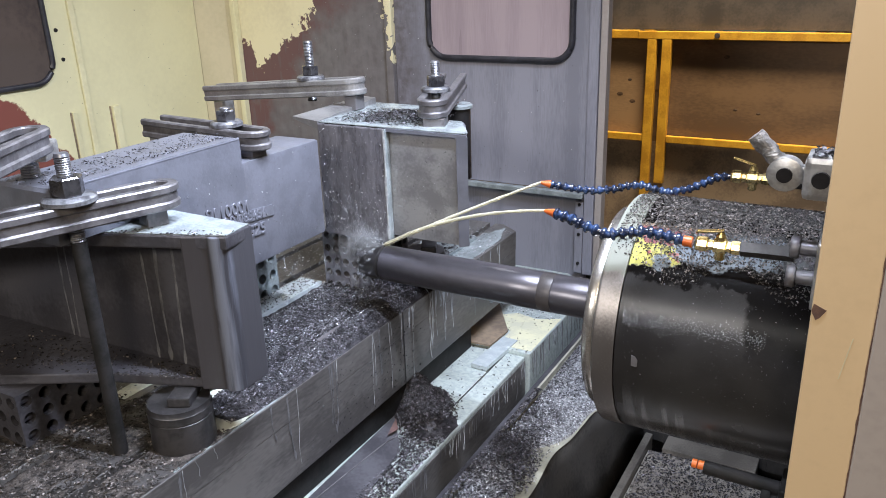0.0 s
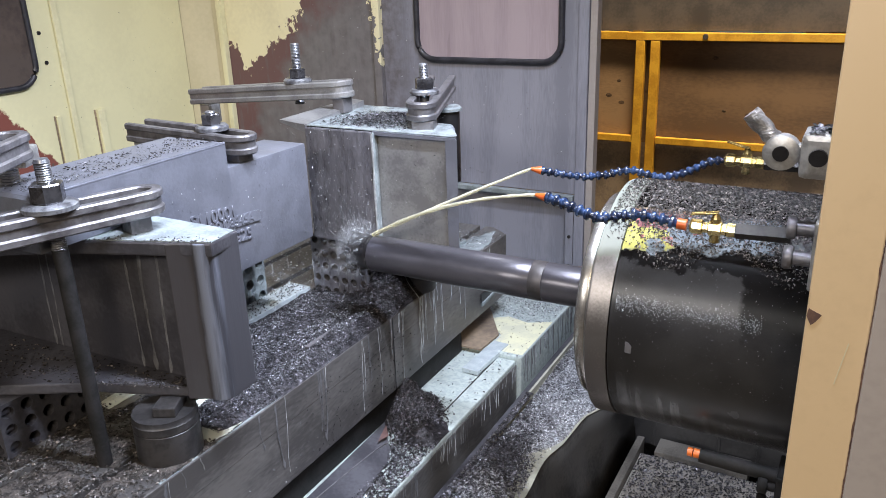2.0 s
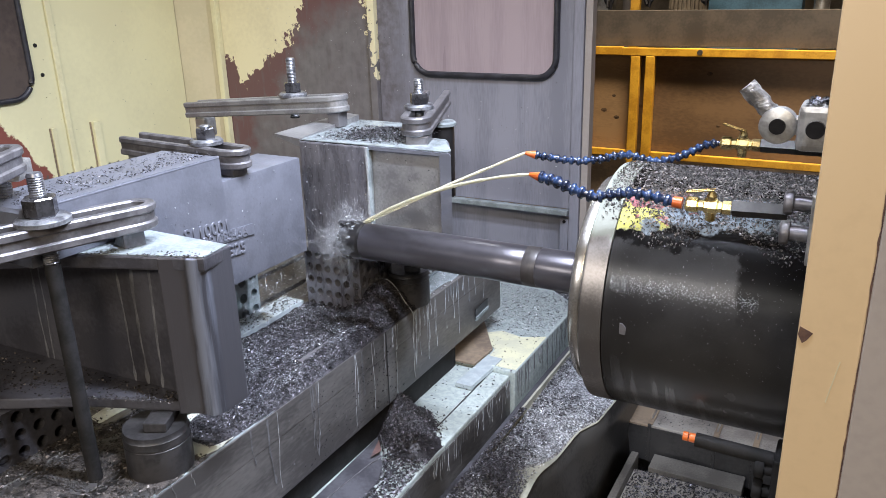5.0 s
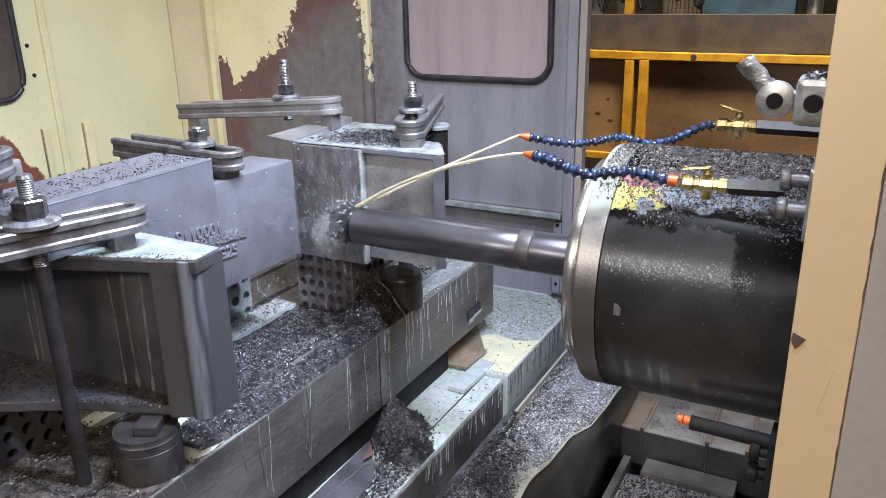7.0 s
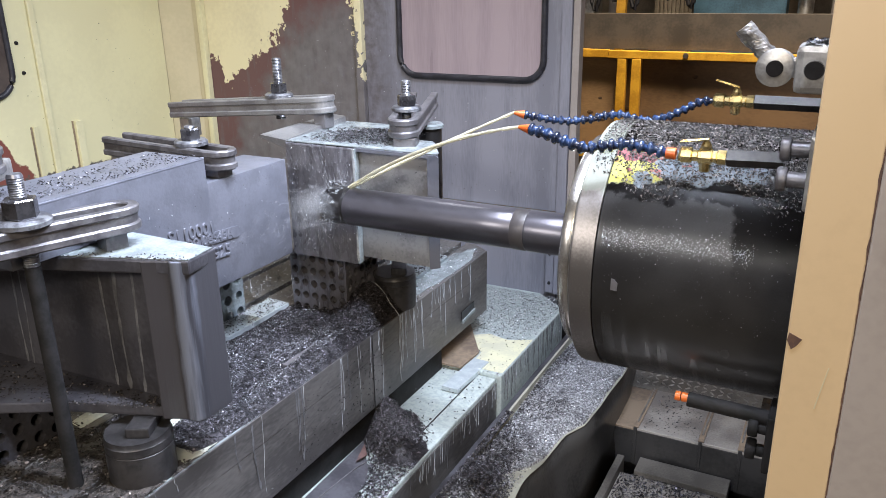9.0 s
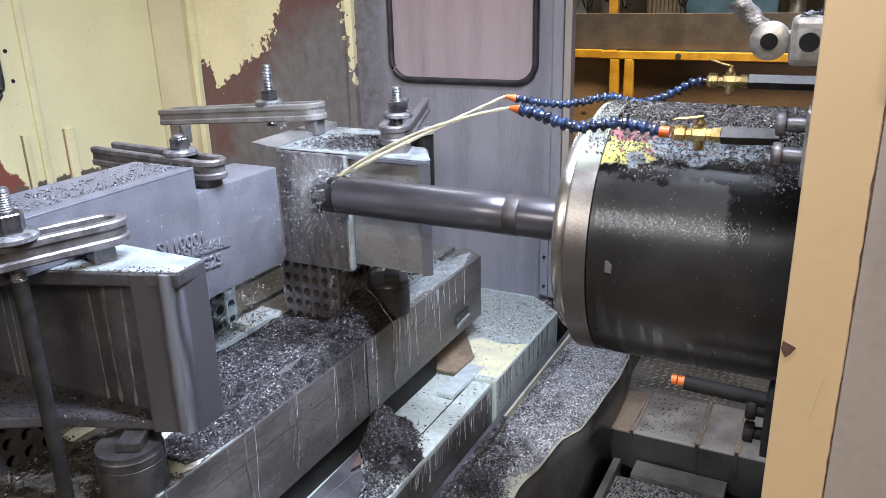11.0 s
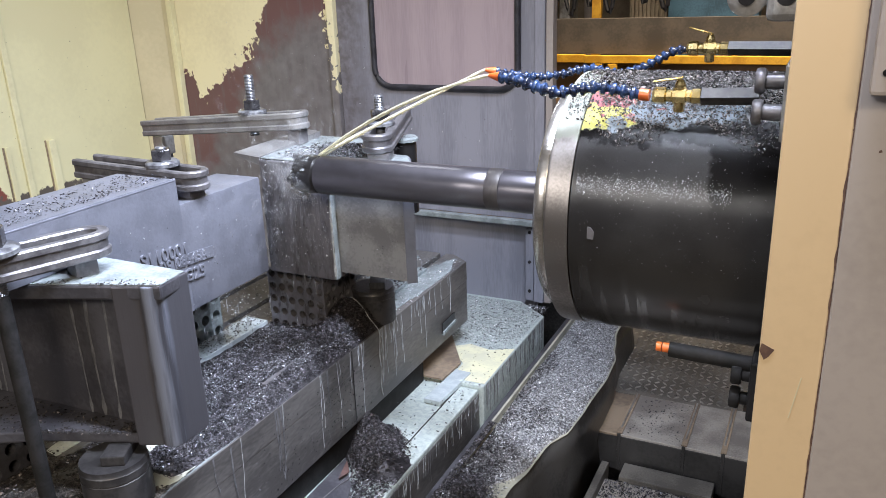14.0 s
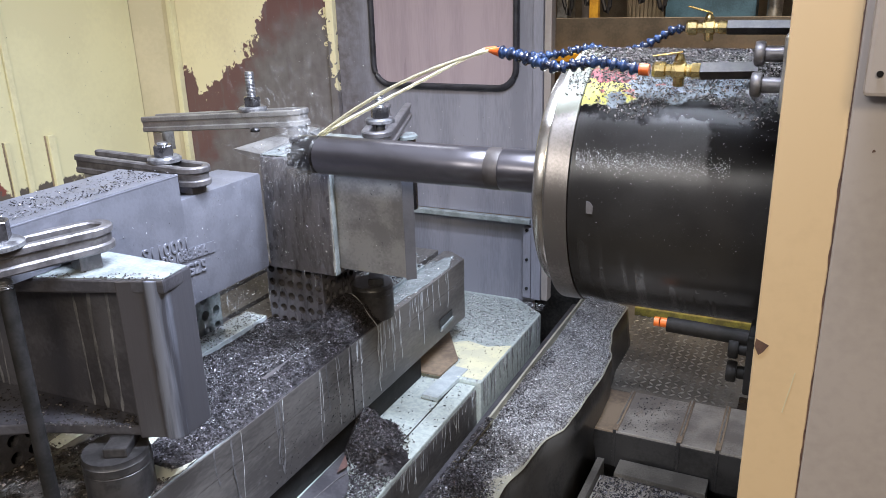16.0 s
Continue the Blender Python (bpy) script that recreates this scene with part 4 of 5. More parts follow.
jack(-0.048, 1.800, 0.102, 0.060, "black round jack standing beside chip heap on the table")


def bored_block(lx, ly, lz, nx, nz, r, label, m, mat=None):
    """A setting block with rows of bored holes through the x faces and the y faces."""
    t = thing("setting_block", label, "setting block", m, "perforated setting blocks")
    bm = bmesh.new()

    def face(o, u, v, lu, lv, nu, nv):
        for i in range(nu):
            for j in range(nv):
                c = [(-0.5, -0.5), (0.5, -0.5), (0.5, 0.5), (-0.5, 0.5)]
                du, dv = lu / nu, lv / nv
                cu, cv = (i + 0.5) * du, (j + 0.5) * dv
                n = 16
                ring, inner, sq = [], [], []
                for k in range(n):
                    a = 2 * math.pi * k / n
                    ca, sa = math.cos(a), math.sin(a)
                    q = max(abs(ca), abs(sa))
                    ring.append(bm.verts.new(o + u * (cu + r * ca) + v * (cv + r * sa)))
                    inner.append(bm.verts.new(o + u * (cu + r * ca) + v * (cv + r * sa) - u.cross(v) * 0.03))
                    sq.append(bm.verts.new(o + u * (cu + 0.5 * du * ca / q) + v * (cv + 0.5 * dv * sa / q)))
                for k in range(n):
                    k2 = (k + 1) % n
                    bm.faces.new((sq[k], sq[k2], ring[k2], ring[k]))
                    bm.faces.new((ring[k], ring[k2], inner[k2], inner[k]))
                bm.faces.new(inner)

    face(Vector((lx, 0, 0)), Vector((0, 1, 0)), Vector((0, 0, 1)), ly, lz, nx, nz)
    face(Vector((0, 0, 0)), Vector((1, 0, 0)), Vector((0, 0, 1)), lx, lz, max(1, round(nx * lx / ly)), nz)
    for f in (((0, 0, lz), (lx, 0, lz), (lx, ly, lz), (0, ly, lz)), ((0, 0, 0), (0, ly, 0), (lx, ly, 0), (lx, 0, 0)), ((0, 0, 0), (0, 0, lz), (0, ly, lz), (0, ly, 0)), ((0, ly, 0), (0, ly, lz), (lx, ly, lz), (lx, ly, 0))):
        bm.faces.new([bm.verts.new(p) for p in f])
    bmesh.ops.remove_doubles(bm, verts=bm.verts, dist=1e-5)
    part("body", bm, mat or M_TABLE, t)
    return t


# darker material here carries the shadow under the near arm
bored_block(0.12, 0.20, 0.1155, 5, 3, 0.0125, "bored steel setting block under the near arm", pose(-0.452, 0.722, 1.0), M_CASTDARK)
bored_block(0.10, 0.17, 0.2335, 4, 5, 0.014, "bored steel setting block under the lettered lug", pose(-0.485, 1.375, 1.0), M_FILMSTEEL)
bored_block(0.185, 0.16, 0.1845, 5, 5, 0.011, "dark bored steel setting block under the far arm", pose(-0.290, 1.640, 1.0), M_CASTWET)
tagged(obj("parallel_bar", boxm((-0.372, 1.16, 1.0005), (-0.297, 1.628, 1.026), 0.002), M_PLATE), "wet flat steel parallel bar lying on the table", "parallel bar")
tagged(obj("parallel_bar", boxm((-0.094, 1.34, 1.0005), (-0.080, 1.55, 1.0115), 0.002), M_STRAP), "narrow wet steel parallel bar half buried in chips", "parallel bar")
tagged(obj("parallel_bar", boxm((-0.160, 1.95, 1.0005), (-0.085, 2.20, 1.012), 0.002), M_FILMSTEEL), "wet flat steel parallel bar lying on the table", "parallel bar")

# ---- column of the machine at the side ----
col = thing("machine_column", "cream painted machine column with chipped edge", "machine column")
part("cream_panel", boxm((1.003, 1.175, 0), (1.088, 1.26, 3.2), 0.003), M_CHIPPED, col)
part("grey_panel", boxm((1.0883, 1.168, 0), (2.4, 1.26, 3.2), 0.003), M_SIDEGREY, col, "grey painted panel")
rng = random.Random(4)
pts = [(0.006, -0.012), (0.012, -0.006), (0.019, 0.006), (0.010, 0.010), (0.001, 0.014), (-0.001, 0.002)]
part("paint_chip", plate_y([(1.0045 + x, 1.376 + z) for x, z in pts], 1.1738, 1.1752), M_CHIPMARK, col, "dark bare spot where paint chipped off")
part("scratch", moved(boxm((-0.0008, -0.0004, -0.035), (0.0008, 0.0006, 0.035)), pose(1.058, 1.1747, 1.31, 0, 9, 0)), M_TANPANEL, col)
for i in range(26):
    z = 0.95 + 0.9 * i / 25 + rng.uniform(-0.012, 0.012)
    w, h = rng.uniform(0.001, 0.0035), rng.uniform(0.005, 0.022)
    part("edge_wear", plate_y([(1.0892 - w, z), (1.0895, z - h), (1.0902, z - h), (1.0902, z + h), (1.0888, z + h * 0.7)], 1.1735, 1.1752), M_CHIPMARK, col)
outline = [(1.0868 + 0.0016 * noise.noise((0, 0, 9 * k)) - 0.0030 * max(0, noise.noise((3, 0, 31 * k))) - 0.0012 * abs(noise.noise((5, 0, 90 * k))), k) for k in [0.6 + 0.006 * n for n in range(260)]]
part("worn_edge", plate_y(outline + [(1.0905, outline[-1][1]), (1.0905, outline[0][1])], 1.1737, 1.1752), M_CHIPMARK, col, "dark worn edge with chipped paint")
part("switch_box", boxm((1.097, 1.130, 1.757), (1.30, 1.1595, 1.95), 0.005), M_SIDEGREY, col, "grey switch box")
part("keyhole", moved(lathe([(0, 0.004), (0.003, 0.004)], 12, None, "z"), Matrix.Translation((1.112, 1.1300, 1.785)) @ Matrix.Rotation(radians(90), 4, "X")), M_BLACK, col)
part("back", boxm((1.32, 1.2605, 0), (2.4, 2.6, 3.2)), M_SIDEGREY, col)

rq = random.Random(6)
for i in range(14):
    x, z, r0 = rq.uniform(1.10, 1.30), rq.uniform(1.0, 1.85), rq.uniform(0.0008, 0.0025)
    part("speck", plate_y([(x, z), (x + r0 * 2, z + r0 * 0.6), (x + r0 * 1.4, z + r0 * 2), (x + r0 * 0.2, z + r0 * 1.5)], 1.1672, 1.1682), M_CHIPMARK, col)

# ---- spindle head, moving up ----
AY, AZ, R = 1.530, 1.166, 0.246
head = thing("spindle_head", "black round spindle head with bright steel flange, chips on top", "spindle head", pose(0, AY, AZ))


def hx(x, y, z):
    return (x, y - AY, z - AZ)


part("barrel", lathe([(0.675, R - 0.004), (0.677, R), (0.680, R), (1.30, R)], 128), M_BARREL, head, "", True)
part("flange", lathe([(0.6275, 0.19), (0.628, R - 0.010), (0.6325, R + 0.0005), (0.634, R + 0.001), (0.637, R + 0.001), (0.672, R + 0.001), (0.6745, R + 0.001)], 128), M_FLANGEP, head, "bright turned steel flange", True)
part("nose", lathe([(0.5975, 0.03), (0.598, 0.190), (0.600, 0.212), (0.6025, 0.216), (0.6045, 0.217), (0.6225, 0.217), (0.6245, 0.2155), (0.6255, 0.205), (0.632, 0.205)], 128), M_FLANGE, head, "bright turned spindle nose", True)
bar = part("boring_bar", lathe([(0.0, 0.038), (0.003, 0.0445), (0.006, 0.045), (0.352, 0.045), (0.355, 0.045), (0.430, 0.045), (0.431, 0.0444), (0.463, 0.0444), (0.464, 0.045), (0.466, 0.045), (0.549, 0.045), (0.552, 0.044)], 96), M_BAR, head, "dark oily round steel boring bar", True)
part("wear_band", lathe([(0.4315, 0.0446), (0.433, 0.0452), (0.461, 0.0452), (0.4625, 0.0446)], 64), M_BARBAND, bar, "dark worn band round the bar", True)
part("collar", lathe([(0.5522, 0.043), (0.554, 0.0405), (0.557, 0.040), (0.600, 0.040)], 64), M_BLACK, head, "black collar of the boring bar", True)
cut = part("cutter", lathe([(-0.060, 0.030), (-0.056, 0.044), (-0.030, 0.046), (-0.006, 0.044), (0.001, 0.036)], 24), M_BLACK, bar, "black milling cutter", True)
for k in range(5):
    a = 72 * k
    part("insert", moved(boxm((-0.064, 0.034, -0.005), (-0.036, 0.052, 0.005), 0.001), Matrix.Rotation(radians(a), 4, "X")), M_NUT, cut, "steel cutting insert")
part("mark", moved(plate_y([(0, -0.010), (0.011, -0.011), (0.012, 0.003), (0.006, 0.010), (0, 0.011)], -0.0012, 0.0006), Matrix.Translation((0.710, -R, 0.006))), M_STRAP, head, "small pale half-round mark")


def hose(ctrl, r, name_label, beads):
    h = part("hose", bmesh.new(), M_BLUEH, head, name_label)
    path = smooth_path(ctrl, 40)
    ln = [0.0]
    for p, q in zip(path, path[1:]):
        ln.append(ln[-1] + (q - p).length)
    for i in range(beads):
        s0, s1 = ln[-1] * i / beads, ln[-1] * (i + 1) / beads
        a = path[min(range(len(ln)), key=lambda k: abs(ln[k] - s0))]
        c = path[min(range(len(ln)), key=lambda k: abs(ln[k] - s1))]
        d = (c - a)
        m = Matrix.Translation(a) @ d.to_track_quat("X", "Z").to_matrix().to_4x4() @ pose(0, 0, 0, 0, 7 * math.sin(i * 2.3), 7 * math.cos(i * 1.7))
        L = d.length
        bmb = lathe([(-0.001, r * 0.62), (L * 0.04, r * 0.98), (L * 0.30, r * 1.12), (L * 0.40, r * 1.08), (L * 0.52, r * 0.78), (L * 0.80, r * 0.58), (L * 1.05, r * 0.54)], 14)
        part("bead", moved(bmb, m), M_BLUEH, h, "", True)
    return h


def cone_between(p, q, r0, r1, name, mat, parent, seg=14):
    p, q = Vector(p), Vector(q)
    m = Matrix.Translation(p) @ (q - p).to_track_quat("X", "Z").to_matrix().to_4x4()
    return part(name, moved(lathe([(0, r0), ((q - p).length, r1)], seg), m), mat, parent, "", True)


def valve(x, y, z, lever_z):
    v = part("valve", lathe([(0, 0.011), (0.004, 0.014), (0.020, 0.014), (0.022, 0.010), (0.030, 0.010), (0.032, 0.0135), (0.052, 0.0135), (0.054, 0.010), (0.060, 0.010), (0.062, 0.0125), (0.075, 0.0125)], 8), M_BRASS, head, "brass shut-off valve")
    v.matrix_basis = Matrix.Translation(hx(x, y, z))
    part("stem", moved(lathe([(-0.026, 0.006), (-0.024, 0.009), (0.018, 0.009), (0.026, 0.005)], 10, None, "z"), Matrix.Translation((0.042, 0, 0))), M_BRASS, v)
    for dy in (-0.005, 0.005):
        part("lever", moved(boxm((-0.040, -0.0025, 0), (0.006, 0.0025, 0.003), 0.001), pose(0.040, dy, 0.027, 0, lever_z, 4)), M_BRASS, v)
    return v


H1 = [(0.423, 1.585, 1.405), (0.455, 1.60, 1.398), (0.510, 1.615, 1.392), (0.560, 1.63, 1.398), (0.606, 1.648, 1.408), (0.668, 1.648, 1.398), (0.727, 1.648, 1.416), (0.766, 1.648, 1.439), (0.796, 1.648, 1.447)]
H2 = [(0.536, 1.328, 1.425), (0.558, 1.325, 1.423), (0.600, 1.318, 1.412), (0.645, 1.316, 1.402), (0.690, 1.330, 1.409), (0.720, 1.34, 1.409), (0.750, 1.348, 1.402), (0.776, 1.35, 1.398)]
hose([hx(*p) for p in H1], 0.0090, "blue segmented coolant hose", 26)
hose([hx(*p) for p in H2], 0.0108, "blue segmented coolant hose", 15)
for (p, q) in ((H1[0], H1[1]), (H2[0], H2[1])):
    a, c = Vector(hx(*p)), Vector(hx(*q))
    d = (a - c).normalized()
    cone_between(a, a + d * 0.022, 0.0092, 0.0035, "nozzle", M_ORANGE, head)["label"] = "orange cone nozzle"
cone_between(hx(0.774, 1.35, 1.398), hx(0.790, 1.35, 1.397), 0.0098, 0.0098, "hose_end", M_ORANGE, head, 10)["label"] = "orange hose connector"
valve(0.796, 1.35, 1.397, -8)
valve(0.798, 1.648, 1.447, -30 + 46)
for p, q in (((0.872, 1.35, 1.397), (0.958, 1.35, 1.400)), ((0.874, 1.648, 1.447), (1.12, 1.648, 1.447))):
    cone_between(hx(*p), hx(*q), 0.0135, 0.0135, "square_pipe", M_DARKROD, head, 4)["label"] = "dark square pipe"


def knob(x, y, z, r, l, mat=M_STRAP):
    part("knob", moved(lathe([(0, r * 0.9), (0.003, r), (l - 0.003, r), (l, r * 0.9)], 24), Matrix.Translation(hx(x, y, z))), mat, head, "round steel knob", True)


for z0, yy in ((1.429, 1.305), (1.386, 1.285)):
    knob(0.954, yy, z0, 0.0190, 0.014)
    knob(0.968, yy, z0, 0.012, 0.034)
# lower fittings are near black to carry the shade below the head
for z0 in (0.948, 0.904):
    knob(0.959, 1.300, z0, 0.0185, 0.016, M_STUD)
    knob(0.975, 1.300, z0, 0.011, 0.018, M_STUD)
part("bracket", boxm(hx(0.996, 1.24, 1.35), hx(1.12, 1.36, 1.46), 0.004), M_ALU, head, "cast bracket for the hoses")
part("bracket", boxm(hx(0.9885, 1.27, 0.878), hx(1.12, 1.35, 0.985), 0.004), M_STUD, head, "steel bracket for the lower pipe")
cone_between(hx(0.855, 1.305, 0.970), hx(1.02, 1.305, 0.966), 0.0132, 0.0132, "lower_pipe", M_STUD, head, 16)
for x0, x1 in ((0.833, 0.842), (0.844, 0.855)):
    cone_between(hx(x0, 1.305, 0.972), hx(x1, 1.305, 0.972), 0.0086, 0.0086, "hose_end", M_ORANGE, head, 14)["label"] = "orange hose connector"
# pivoting joint with taped tube
ring = part("swivel_ring", moved(lathe([(-0.014, 0.012), (-0.014, 0.025), (-0.012, 0.0275), (0.012, 0.0275), (0.014, 0.025)], 36, None, "z"), Matrix.Translation(hx(0.932, 1.312, 1.548)) @ Matrix.Rotation(radians(90), 4, "X")), M_ALU, head, "grey cast swivel ring", True)
part("swivel_pin", moved(lathe([(0, 0.013), (0.0185, 0.012)], 24, None, "z"), Matrix.Translation(hx(0.932, 1.312, 1.548)) @ Matrix.Rotation(radians(90), 4, "X")), M_BLACK, ring, "", True)
part("swivel_arm", boxm(hx(0.953, 1.300, 1.535), hx(0.985, 1.324, 1.563), 0.004), M_ALU, head)
part("swivel_box", boxm(hx(0.960, 1.280, 1.514), hx(1.10, 1.36, 1.584), 0.010), M_ALU, head, "grey cast swivel housing")
part("housing_plug", moved(lathe([(0, 0.014), (0.004, 0.013)], 24, None, "z"), Matrix.Translation(hx(0.986, 1.280, 1.549)) @ Matrix.Rotation(radians(90), 4, "X")), M_BLACK, head)
tp = [Vector(hx(0.922, 1.318, 1.562)) + Vector((-0.042, 0, 0.043)) * (i / 30) for i in range(31)]
bm = sweep(tp, [0.0132 + 0.0016 * (i / 30) for i in range(31)], 22)
for v in bm.verts:
    v.co += 0.0022 * noise.noise_vector(v.co * 85) + 0.0010 * noise.noise_vector(v.co * 260)
part("taped_tube", bm, M_TAPE, head, "tube end wrapped in crumpled silver tape")

# coolant jets from the nozzles to the cutter
hit = Vector(hx(-0.015, 1.545, 1.205))
for p, q, sag in ((H1[0], H1[1], 0.003), (H2[0], H2[1], 0.024)):
    a, c = Vector(hx(*p)), Vector(hx(*q))
    a = a + (a - c).normalized() * 0.022
    line = []
    for i in range(25):
        k = i / 24
        line.append(a.lerp(hit, k) + Vector((0, 0, sag * 4 * k * (1 - k))))
    rj = random.Random(8)
    tagged(part("coolant_jet", sweep(line, [0.0030 + 0.0022 * i / 24 + rj.uniform(-0.0006, 0.0006) for i in range(25)], 8), M_COOL, head, "milky yellowish coolant jet", True))


def spray(n, seed, reach, ang):
    """Drops flung from the cutter."""
    rg = random.Random(seed)
    vs, fs = [], []
    for _ in range(n):
        a = rg.uniform(0, 2 * math.pi)
        d = Vector((rg.uniform(-1.0, 0.25), math.cos(a) * ang, math.sin(a) * ang)).normalized()
        s = 0.04 + reach * rg.random() ** 1.5
        p = Vector((-0.03, 0, 0)) + d * s
        if p.y > 0.05:
            p.y = 0.05 - 0.3 * (p.y - 0.05)
        l, w = rg.uniform(0.003, 0.010) + 0.07 * s * rg.random(), rg.uniform(0.00014, 0.00036)
        u = d.orthogonal().normalized()
        v = d.cross(u)
        i = len(vs)
        vs += [p - d * l, p + u * w, p + (-0.5 * u + 0.87 * v) * w, p + (-0.5 * u - 0.87 * v) * w, p + d * l]
        fs += [(i, i + 2, i + 1), (i, i + 3, i + 2), (i, i + 1, i + 3), (i + 4, i + 1, i + 2), (i + 4, i + 2, i + 3), (i + 4, i + 3, i + 1)]
    me = bpy.data.meshes.new("spray")
    me.from_pydata(vs, [], fs)
    me.materials.append(M_MIST)
    o = new("spray", me)
    o.parent = head
    return tagged(o, "fine white coolant spray round the cutter", kind="stuff")


SPRAYS = [spray(340, 11, 0.07, 1.0), spray(480, 12, 0.16, 0.95), spray(600, 13, 0.30, 0.85)]
bm = bmesh.new()
rg = random.Random(5)
for i in range(60):
    a = rg.uniform(0, 2 * math.pi)
    rr = rg.uniform(0.030, 0.062)
    c = Vector((rg.uniform(-0.05, 0.0), rr * math.cos(a) * 0.9 - 0.008, 0.012 + rr * abs(math.sin(a)) * 0.8))
    bmesh.ops.create_icosphere(bm, subdivisions=1, radius=rg.uniform(0.0008, 0.0030), matrix=Matrix.Translation(c) @ Matrix.Diagonal((1.8, 1, 0.7, 1)))
tagged(part("splash", bm, M_SPLASH, head, "white splash where the jets meet the cutter", True), kind="stuff")

M_PUFF = glass("coolant_mist", (0.95, 0.97, 1.0), 1.0, 0.0, 0.020)
M_PUFF.node_tree.nodes["Principled BSDF"].inputs["Specular IOR Level"].default_value = 0.0
PUFFS = []
for k in range(9):
    bm = bmesh.new()
    bmesh.ops.create_icosphere(bm, subdivisions=2, radius=1.0)
    for v in bm.verts:
        v.co *= 1 + 0.25 * noise.noise(v.co * 1.7 + Vector((k, 0, 0)))
    sz = (0.018, 0.026, 0.035, 0.045, 0.03, 0.05, 0.022, 0.06, 0.04)[k]
    moved(bm, Matrix.Translation((-0.045 - 0.012 * (k % 4), 0.0, 0.015 + 0.4 * sz)) @ Matrix.Diagonal((sz, sz * 0.8, sz, 1)))
    PUFFS.append(tagged(part("mist", bm, M_PUFF, head, "thin coolant mist round the cutter", True), kind="stuff"))

# ---- railing behind ----
rail = thing("guard_railing", "yellow steel guard railing backed with plywood", "railing")
for a, c in ((-3.0, -0.360), (-0.199, 3.0)):
    part("middle_rail", boxm((a, 5.2, 0.705), (c, 5.24, 0.75), 0.004), M_YELLOW, rail)
part("top_rail", boxm((-3.0, 5.2, 1.382), (-0.42, 5.24, 1.435), 0.004), M_YELLOW, rail)
part("top_rail", boxm((-0.419, 5.196, 1.380), (3.0, 5.242, 1.43), 0.004), M_YELLOW, rail)
for x0, x1 in ((-0.358, -0.298), (-0.262, -0.201)):
    part("post", boxm((x0, 5.195, 0.0 if x0 < -0.3 else 0.42), (x1, 5.243, 1.379), 0.005), M_YELLOW, rail)
part("rail_bolt", moved(lathe([(0, 0.018), (0.012, 0.016)], 16, None, "z"), Matrix.Translation((0.079, 5.196, 1.408)) @ Matrix.Rotation(radians(90), 4, "X")), M_DARKW, rail)
rp = random.Random(2)
for x0, x1 in ((-3.0, -0.33), (-0.325, 0.95), (0.955, 3.0)):
    pl = part("plywood", boxm((x0, 5.25, 0.70), (x1, 5.27, 1.40)), M_WOOD if x1 < 0 else M_WOODD, rail)
    for _ in range(5):
        kx, kz = rp.uniform(max(x0, -0.7), min(x1, 0.9)), rp.uniform(0.8, 1.33)
        part("knot", moved(lathe([(0, rp.uniform(0.010, 0.020)), (0.002, 0.005)], 9, None, "z"), Matrix.Translation((kx, 5.25, kz)) @ Matrix.Rotation(radians(90), 4, "X") @ Matrix.Diagonal((1.3, 0.8, 1, 1))), M_KNOT, pl)
part("lower_board", boxm((-3, 5.252, 0.0), (3, 5.275, 0.698)), M_RUSTTAN, rail, "darker stained lower board")
part("beam", boxm((-3, 5.25, 1.437), (3, 5.33, 1.66)), M_DARKW, rail, "dark timber beam above the plywood")

# ---- far side of the hall, seen over the beam ----
far = thing("far_railing", "yellow railing far off in the hall", "railing")
for z in (1.9, 1.45):
    part("rail", boxm((-5, 8.0, z), (3, 8.05, z + 0.055), 0.004), M_YELLOW, far)
for x in (-3.2, -1.15, 0.9):
    part("post", boxm((x, 7.99, 0), (x + 0.09, 8.06, 1.95), 0.004), M_YELLOW, far)
for x0, x1, y0, z1, mt, lb, ct in ((-2.75, -2.40, 8.6, 3.2, M_SIDEGREY, "grey steel upright far off in the hall", "upright"), (-2.1, -1.85, 8.9, 3.2, M_SHOPTAN, "tan steel upright far off in the hall", "upright"),
                               (-1.62, -1.50, 8.4, 3.0, M_ALU, "pale pipe far off in the hall", "pipe"), (-0.55, 0.35, 8.8, 2.1, M_SHOPBLUE, "blue machine cabinet far off in the hall", "cabinet"),
                               (-1.05, -0.65, 9.2, 2.6, M_SHOPTAN, "corrugated tan panel far off in the hall", "panel"), (0.75, 1.6, 9.0, 2.4, M_SIDEGREY, "grey machine cabinet far off in the hall", "cabinet")):
    tagged(obj(ct, boxm((x0, y0, 0), (x1, y0 + 0.3, z1), 0.01), mt), lb, ct)
for x0, y0, r0, mt, lb in ((-2.95, 8.3, 0.06, M_ALU, "pale steel pipe standing far off in the hall"), (-1.95, 8.25, 0.05, M_BLACK, "black pipe standing far off in the hall"), (-1.28, 8.5, 0.09, M_SIDEGREY, "grey pipe standing far off in the hall"), (0.55, 8.4, 0.07, M_ALU, "pale steel pipe standing far off in the hall")):
    tagged(obj("pipe", moved(lathe([(0, r0), (4.0, r0)], 16, None, "z"), Matrix.Translation((x0, y0, 0))), mt, None, "", True), lb, "pipe", "pipes in the hall")
for k in range(9):
    x0 = -1.02 + 0.045 * k
    tagged(obj("wall_slat", boxm((x0, 9.16, 0.0), (x0 + 0.03, 9.199, 2.6), 0.004), M_SHOPTAN), "tan corrugated sheet slat far off in the hall", "slat", "corrugated slats")
